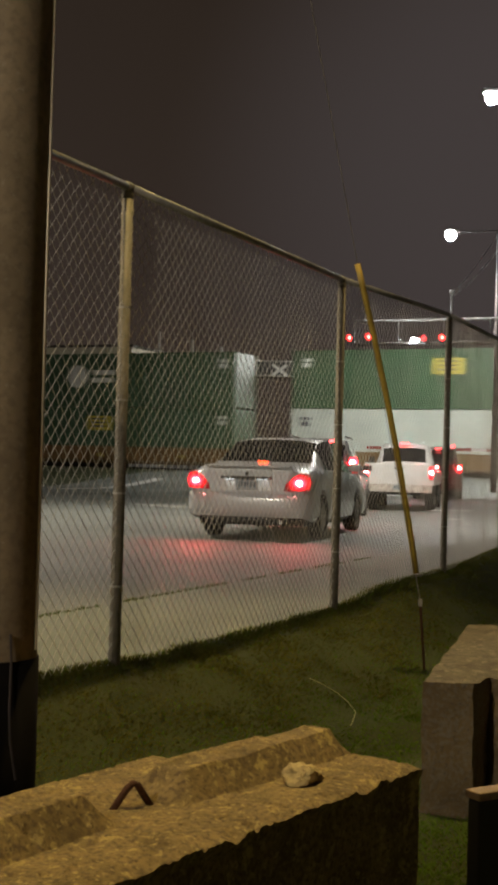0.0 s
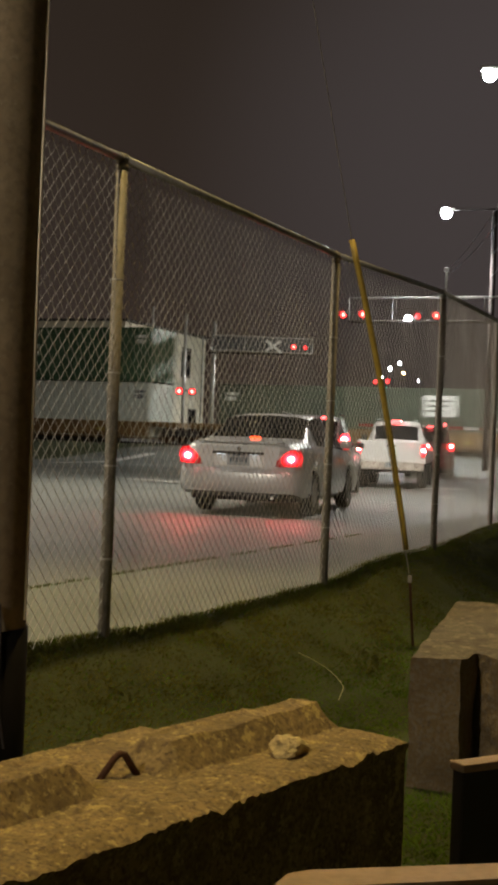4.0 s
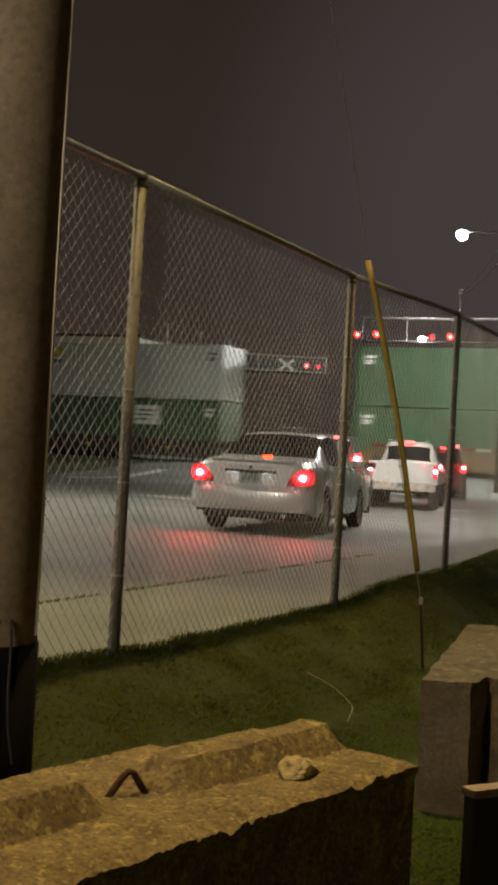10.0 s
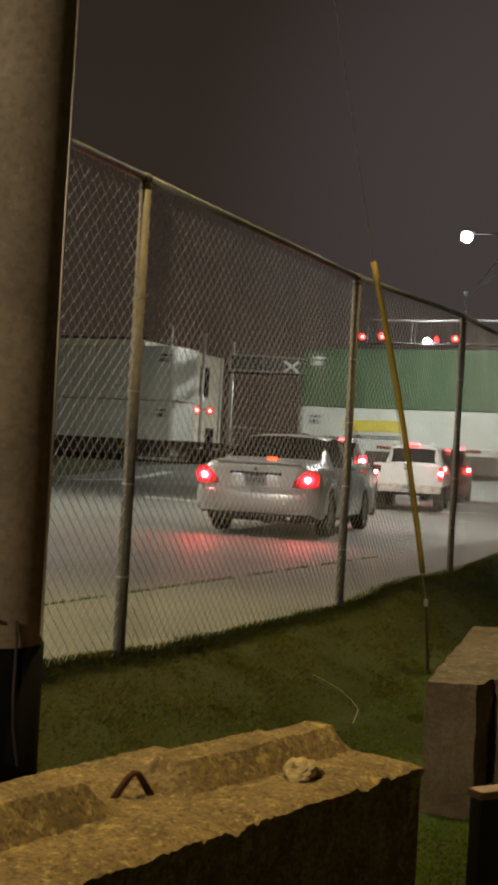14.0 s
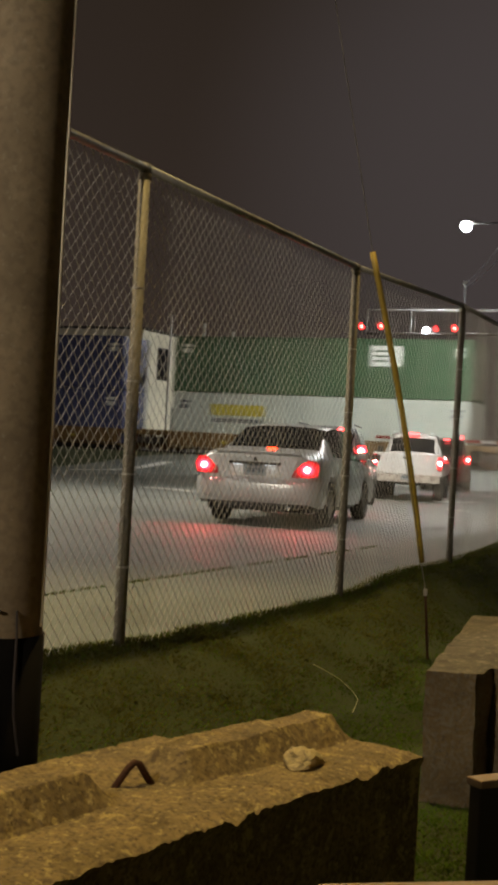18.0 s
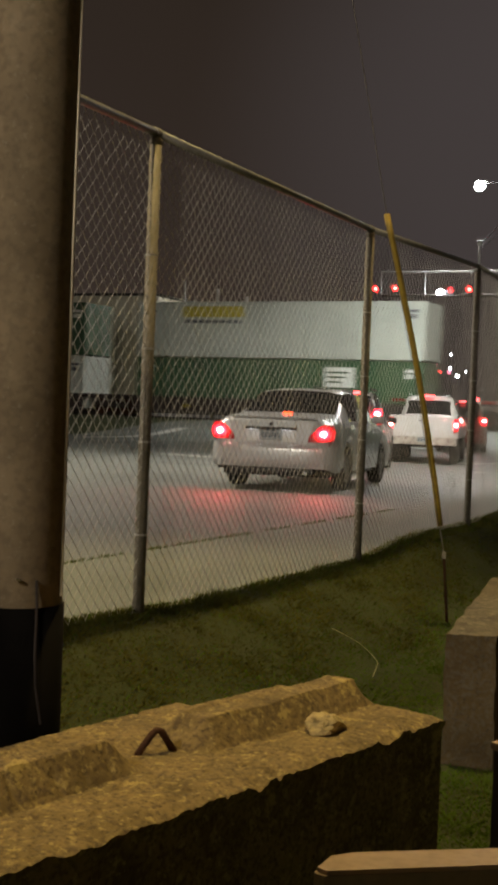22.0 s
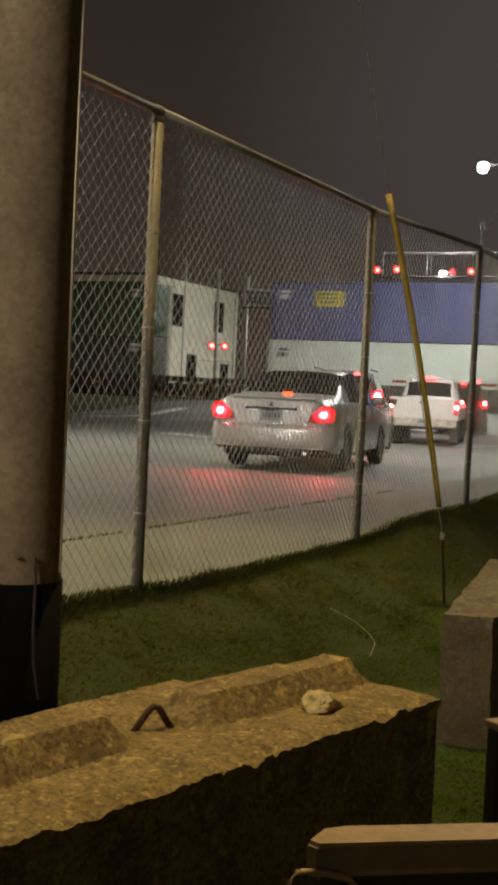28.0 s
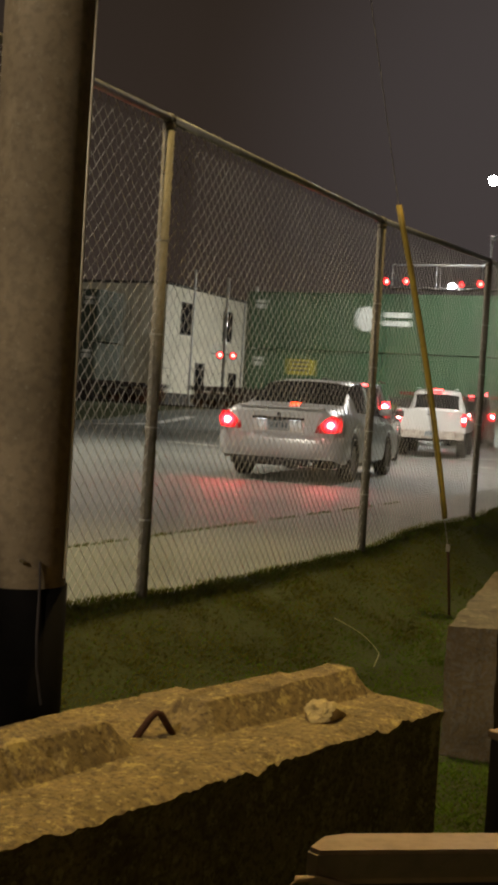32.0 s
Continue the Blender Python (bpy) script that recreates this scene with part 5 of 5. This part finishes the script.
def cantilever(label, place, heading, reach, arm_z, depth, lamps, mast_x, sign_x=None, width=0.06):
    """A signal mast with a braced arm; x runs along the arm."""
    g = empty("crossing_signal", Matrix.Translation(place) @ pose(0, 0, 0, 0, 0, heading), label, "crossing signal", "level crossing signals")
    x0, x1 = reach
    part("mast", rodded((mast_x, 0, 0), (mast_x, 0, arm_z + depth + 0.9), 0.13, 0.11, 18), SIGNAL_GREY, g, smooth=True)
    for yy in (-0.25, 0.25):
        metal = SIGNAL_GREY if yy < 0 else STEEL_DARK
        part("top_chord", rodded((x0, yy, arm_z + depth), (x1, yy, arm_z + depth), 0.026), metal, g)
        part("bottom_chord", rodded((x0, yy, arm_z), (x1, yy, arm_z), 0.042), STEEL_DARK, g)
        n = max(2, round((x1 - x0) / 1.8))
        for k in range(n + 1):
            x = x0 + (x1 - x0) * k / n
            part("strut", rodded((x, yy, arm_z), (x, yy, arm_z + depth), 0.022, sides=8), metal, g)
    part("walkway", boxed(x0, x1, -0.26, 0.26, arm_z - 0.05, arm_z - 0.02), STEEL_DARK, g)
    for x, z, on in lamps:
        flasher(g, x, -0.42, z, on, 0.13)
    if sign_x is not None:
        for a in (45, -45):
            part("crossbuck_blade", boxed(-0.61, 0.61, -0.012, 0.012, -0.115, 0.115, m=Matrix.Translation((sign_x, -0.45 - 0.003 * a / 45, arm_z + depth / 2)) @ pose(0, 0, 0, 0, a, 0)), SIGN_WHITE, g)
    part("mast_base", boxed(mast_x - 0.3, mast_x + 0.3, -0.3, 0.3, 0, 0.25), CEMENT, g, bevel=0.02)
    return g


gz = road_z(9.1, 47)
cantilever("galvanised cantilever crossing signal with red flashing lights over the road", (4.35, 49.93, gz), -24.0, (0.1, 9.1), 5.83 - gz, 0.92, ((-0.05, 6.06 - gz, 1), (0.75, 6.08 - gz, 1), (2.98, 6.0 - gz, 0), (3.7, 6.02 - gz, 1)), 8.9)
gantry = bpy.data.objects["crossing_signal"]
bm = bmesh.new()
bmesh.ops.create_uvsphere(bm, u_segments=18, v_segments=10, radius=0.10, matrix=Matrix.Translation((2.60, -0.5, 5.93 - gz)))
part("white_lamp", bm, GLOW_LAMP, gantry, "glaring white lamp on the arm", smooth=True)
part("lamp_bracket", rodded((2.60, -0.5, 5.93 - gz), (2.63, -0.2, 5.9 - gz), 0.03), SIGNAL_GREY, gantry)
part("service_mast", rodded((3.92, 0.0, 6.7 - gz), (3.92, 0.0, 7.8 - gz), 0.045, sides=12), SIGNAL_GREY, gantry, "short conduit mast for the cables", smooth=True)
part("weather_head", boxed(3.83, 4.01, -0.09, 0.09, 7.74 - gz, 7.9 - gz), SIGNAL_GREY, gantry, bevel=0.03)
gz2 = road_z(0, 72)
cantilever("far cantilever crossing signal with a white crossbuck and red lights", (4.2, 70.2, gz2), 160.0, (0.1, 6.2), 5.9 - gz2, 0.86, (), 5.9, None)
far = empty("signal_head", Matrix.Translation((0, 70.2, 0)), "white crossbuck sign with a pair of red crossing lights", "crossing signal", "level crossing signals")
for a in (45, -45):
    part("crossbuck_blade", boxed(-0.52, 0.52, -0.012, 0.012, -0.08, 0.08, m=Matrix.Translation((1.98, -0.36 - 0.003 * a / 45, 6.24)) @ pose(0, 0, 0, 0, a * 0.8, 0)), SIGN_WHITE, far)
flasher(far, 3.1, -0.35, 6.24, 1, 0.13)
flasher(far, 3.75, -0.35, 6.22, 0, 0.13)
part("back_panel", boxed(-1.4, 4.2, -0.30, -0.27, 5.9, 6.75), BLACK_PAINT, far)
for z in (5.9, 6.72):
    part("frame_rail", rodded((-1.4, -0.34, z), (4.2, -0.34, z), 0.028), SIGNAL_GREY, far)
for x in (-1.4, 0.4, 4.17):
    part("frame_post", rodded((x, -0.34, 5.9), (x, -0.34, 6.72), 0.028), SIGNAL_GREY, far)
low = empty("crossing_mast_signal", Matrix.Translation((-2.9, 69.8, road_z(-2.9, 69.8))), "white crossing mast with a pair of red lights", "crossing signal", "level crossing signals")
part("mast", rodded((0, 0, 0), (0, 0, 7.2), 0.09, sides=14), SIGNAL_GREY, low, smooth=True)
flasher(low, -0.22, -0.2, 2.93, 1, 0.18)
flasher(low, 0.50, -0.2, 2.93, 1, 0.17)
part("cross_arm", rodded((-0.7, 0, 3.0), (0.5, 0, 3.0), 0.04), SIGNAL_GREY, low)

# Gate arm down across the lane
gate = empty("crossing_gate", Matrix.Translation((12.0, 49.0, road_z(12, 49))) @ pose(0, 0, 0, 0, 0, -22), "striped red and white crossing gate arm, lowered", "crossing gate")
GATE_Z = 1.78 - road_z(12, 49)
for k in range(12):
    part("gate_stripe", boxed(-7.4 + k * 0.62, -7.4 + (k + 1) * 0.62, -0.02, 0.02, GATE_Z - 0.06, GATE_Z + 0.06), SIGN_WHITE if k % 2 else LENS_RED, gate)
for k in range(3):
    part("gate_lamp", rodded((-6.4 + k * 2.6, -0.04, GATE_Z + 0.12), (-6.4 + k * 2.6, 0.04, GATE_Z + 0.12), 0.07, sides=16), GLOW_RED, gate, "red gate light")
part("gate_mechanism", boxed(-0.2, 0.4, -0.3, 0.3, 0, 1.5), SIGNAL_GREY, gate, bevel=0.04)


# ---- street lamps ----
def street_lamp(place, base, arm, pole_r=0.10, head=0.22, label="tall street lamp with a glaring white head"):
    x, y, z = place
    bx, by = base
    bz = road_z(bx, by)
    s = empty("street_lamp", Matrix.Translation((bx, by, bz)), label, "street lamp", "street lamps")
    part("pole", rodded((0, 0, 0), (0, 0, z - bz + arm), pole_r, pole_r * 0.8, 16), STEEL_DARK, s, smooth=True)
    part("arm", rodded((0, 0, z - bz + 0.05 + arm * 0.5), (x - bx, y - by, z - bz + 0.10), 0.03), STEEL_DARK, s)
    hd = part("head", boxed(-0.22, 0.30, -0.12, 0.12, 0.10, 0.20, m=Matrix.Translation((x - bx, y - by, z - bz))), SIGNAL_GREY, s, bevel=0.02)
    bm = bmesh.new()
    bmesh.ops.create_uvsphere(bm, u_segments=20, v_segments=10, radius=head, matrix=Matrix.Translation((x - bx, y - by, z - bz)))
    part("lens", bm, GLOW_LAMP, hd, "glaring white lens", smooth=True)
    return s


street_lamp((8.10, 50.0, 10.32), (9.85, 49.0), 0.0, pole_r=0.13, head=0.21)
street_lamp((5.77, 30.0, 9.92), (7.2, 29.6), 0.5, head=0.16)
street_lamp((10.12, 75.0, 8.57), (12.4, 75.4), 0.5, head=0.22)


# ---- overhead wires ----
for name_a, a, b, sag in (("phone", (7.93, 48.34, 7.75), (6.2, 22.0, 8.6), 0.5), ("power", (7.95, 48.36, 7.62), (6.4, 24.0, 7.7), 0.4), ("phone", (9.80, 48.9, 7.75), (6.6, 28.0, 7.4), 0.4), ("power", (9.80, 48.9, 8.6), (6.9, 28.0, 8.3), 0.4)):
    pts = [Vector(a).lerp(Vector(b), k / 16) - Vector((0, 0, sag * 4 * (k / 16) * (1 - k / 16))) for k in range(17)]
    tagged(finish(tube(pts, 0.013, 6), f"{name_a}_line", CABLE), "thin overhead cable along the road", "cable", "overhead cables")


# ---- the cream house beyond the tracks ----
def build_house():
    a, b = Vector((-6.75, 75.0)), Vector((-2.2, 86.0))
    d = (b - a).normalized()
    n = Vector((-d.y, d.x))
    L = (b - a).length
    h = empty("house", Matrix.Translation((a.x, a.y, 0)) @ pose(0, 0, 0, 0, 0, math.degrees(math.atan2(d.y, d.x))), "cream two-storey building with dark windows beyond the tracks", "house")
    # x runs along the wall that faces the road, y away from it
    W, H = 7.5, 7.75
    bm = boxed(0, L, 0, W, 1.3, H)
    # Added dark band hiding lit siding below the wagons, where dark bushes stand
    part("foundation", boxed(0.0, L, 0.0, W, 0, 1.3), ROOF, h, "added dark band hiding the lit wall foot")
    part("wall", bm, SIDING, h)
    for k in range(31):
        part("siding_board", boxed(0.0, L, -0.016, 0.0, 1.32 + k * 0.205, 1.32 + k * 0.205 + 0.19), SIDING, h)
    part("roof", boxed(-0.2, L + 0.2, -0.2, W + 0.2, H, H + 0.14), ROOF, h)
    for x0, z0, w, hh in ((2.1, 5.0, 1.25, 1.8), (8.2, 5.0, 1.25, 1.8), (4.4, 1.6, 1.2, 1.6), (9.5, 1.2, 1.1, 1.6)):
        wf = part("window", boxed(x0 - 0.1, x0 + w + 0.1, -0.05, -0.017, z0 - 0.1, z0 + hh + 0.1), ROOF, h, "dark window", bevel=0.01)
        part("pane", boxed(x0, x0 + w, -0.062, -0.051, z0, z0 + hh), DARK_GLASS, wf)
        part("sash_bar", boxed(x0, x0 + w, -0.075, -0.063, z0 + hh / 2 - 0.03, z0 + hh / 2 + 0.03), ROOF, wf)
    part("downpipe", rodded((L - 0.6, -0.1, 0.2), (L - 0.6, -0.1, H), 0.06), SIGNAL_GREY, h)
    for k in range(3):
        part("corner_board", boxed(-0.02, 0.0, 0.2 + 2.5 * k, 0.3 + 2.5 * k, 1.3, H), SIDING, h)
    return h


build_house()
utility = empty("thin_pole", Matrix.Translation((-4.75, 70.0, road_z(-4.75, 70))), "thin grey pole beside the tracks", "pole")
part("shaft", rodded((0, 0, 0), (0, 0, 7.6), 0.06, 0.05, 12), SIGNAL_GREY, utility)


# ---- the far street beyond the crossing ----
def far_light(name, place, r, mat, label, category):
    bm = bmesh.new()
    bmesh.ops.create_uvsphere(bm, u_segments=14, v_segments=8, radius=r)
    root = empty(name, Matrix.Translation((place[0], place[1], 0)), label, category)
    head = finish(bm, "lens", mat, root, smooth=True)
    head.location = (0, 0, place[2])
    part("post", rodded((0.25, 0.3, 0), (0.25, 0.3, place[2] + 0.3), 0.07, sides=10), BLACK_TRIM, root)
    return root


for p, r in (((18.3, 150, 10.2), 0.24), ((19.4, 150, 10.86), 0.2), ((17.4, 150, 9.1), 0.12), ((21.75, 150, 8.9), 0.1), ((21.7, 150, 7.3), 0.16), ((22.6, 150, 6.4), 0.2), ((23.6, 150, 7.0), 0.1)):
    far_light("far_street_lamp", p, r, GLOW_WHITE, "distant white street lamp", "street lamp")
far_light("far_street_lamp", (19.93, 150, 9.73), 0.18, GLOW_ORANGE, "distant warm street lamp", "street lamp")
for p, m, r in (((16.5, 149, 8.5), GLOW_SIGNAL, 0.26), ((17.95, 149, 8.6), GLOW_SIGNAL, 0.26), ((17.85, 149, 7.75), GLOW_GREEN, 0.2), ((16.9, 149, 7.6), GLOW_SIGNAL, 0.14), ((17.1, 149, 6.25), GLOW_SIGNAL, 0.2), ((20.0, 149, 7.6), GLOW_PINK, 0.2), ((21.5, 149, 6.8), GLOW_PINK, 0.24), ((20.4, 149, 6.8), GLOW_SIGNAL, 0.2)):
    far_light("traffic_light", p, r, m, "distant traffic light showing its colour", "traffic light")
sign = empty("lit_sign", Matrix.Translation((12.38, 120, 0)), "distant lit white sign box on a post", "sign")
part("face", boxed(-0.42, 0.42, -0.1, 0.1, 5.02, 5.34), GLOW_WHITE, sign)
part("post", rodded((0, 0.2, 0), (0, 0.2, 5.1), 0.1), BLACK_TRIM, sign)


# ---- bin and board by the wall ----
def build_bin():
    """A dark bin whose tan lid rim comes into view; the lid's outline runs along the near side."""
    b = empty("wheeled_bin", Matrix.Translation((0.079, 1.598, -0.60)), "dark bin with a worn tan rim and a bent tube handle", "bin")
    z = 1.0
    rim = [(0.0, 0.0), (0.012, -0.012), (0.62, 0.125), (0.62, 0.185), (0.05, 0.062), (0.02, 0.045)]
    part("rim", prism(rim, z - 0.036, z - 0.006), BIN_RIM_SHADED, b, "plastic rim with shade put into its dull brown", bevel=0.006)
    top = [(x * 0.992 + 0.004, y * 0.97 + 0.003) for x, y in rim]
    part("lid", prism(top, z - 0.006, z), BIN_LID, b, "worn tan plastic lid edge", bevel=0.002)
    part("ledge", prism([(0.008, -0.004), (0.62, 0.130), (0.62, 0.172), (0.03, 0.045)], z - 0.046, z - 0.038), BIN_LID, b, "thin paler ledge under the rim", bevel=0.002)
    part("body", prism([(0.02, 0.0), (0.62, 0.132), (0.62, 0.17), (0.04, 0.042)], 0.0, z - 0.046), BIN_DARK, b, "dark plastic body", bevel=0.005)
    part("handle", tube([(-0.018, -0.02, z - 0.07), (-0.022, -0.022, z - 0.045), (-0.012, -0.02, z - 0.034), (0.012, -0.016, z - 0.033), (0.055, -0.012, z - 0.043), (0.066, -0.012, z - 0.055), (0.068, -0.012, z - 0.08)], 0.0042, 10), BIN_LID, b, "bent tube handle", smooth=True)
    return b


build_bin()
board = empty("board_fence", Matrix.Translation((0.446, 2.24, -0.60)) @ pose(0, 0, 0, 0, 0, 30), "dark board panel with a pale capping strip", "fence")
part("panel", boxed(0.0, 0.9, 0.004, 0.036, 0.0, 0.985), BIN_DARK, board, bevel=0.004)
part("cap", boxed(-0.004, 0.9, 0.0, 0.04, 0.985, 1.0), BIN_LID, board, "pale capping strip", bevel=0.003)


# ---- things move ----
def motions():
    for ob, s, z in MOVING:
        walk(ob, [(t, TRACK_M @ Matrix.Translation((s + 14.855 * t + 0.00549 * t * t, 0, z))) for t in (0, 4, 8, 12, 16, 20, 24, 28, 32)])
    rows = []
    for t, al, q, turn in ((0, -260, -4.2, 0), (22, -90, -4.2, 0), (25.5, -58, -4.2, 0), (27.5, -32, -4.2, 0), (28.5, -19, -4.2, 0), (29.3, -12, -4.2, 0), (30.2, -8.8, -4.2, 3), (31, -7.4, -4.3, 12), (32, -6.4, -5.2, 85)):
        p = FENCE_D * al + FENCE_N * (q - 3.05)
        rows.append((t, Matrix.Translation((p.x, p.y, road_z(p.x, p.y))) @ pose(0, 0, 0, 0, 0, 65.6 + turn)))
    walk(ARRIVING, rows)


motions()
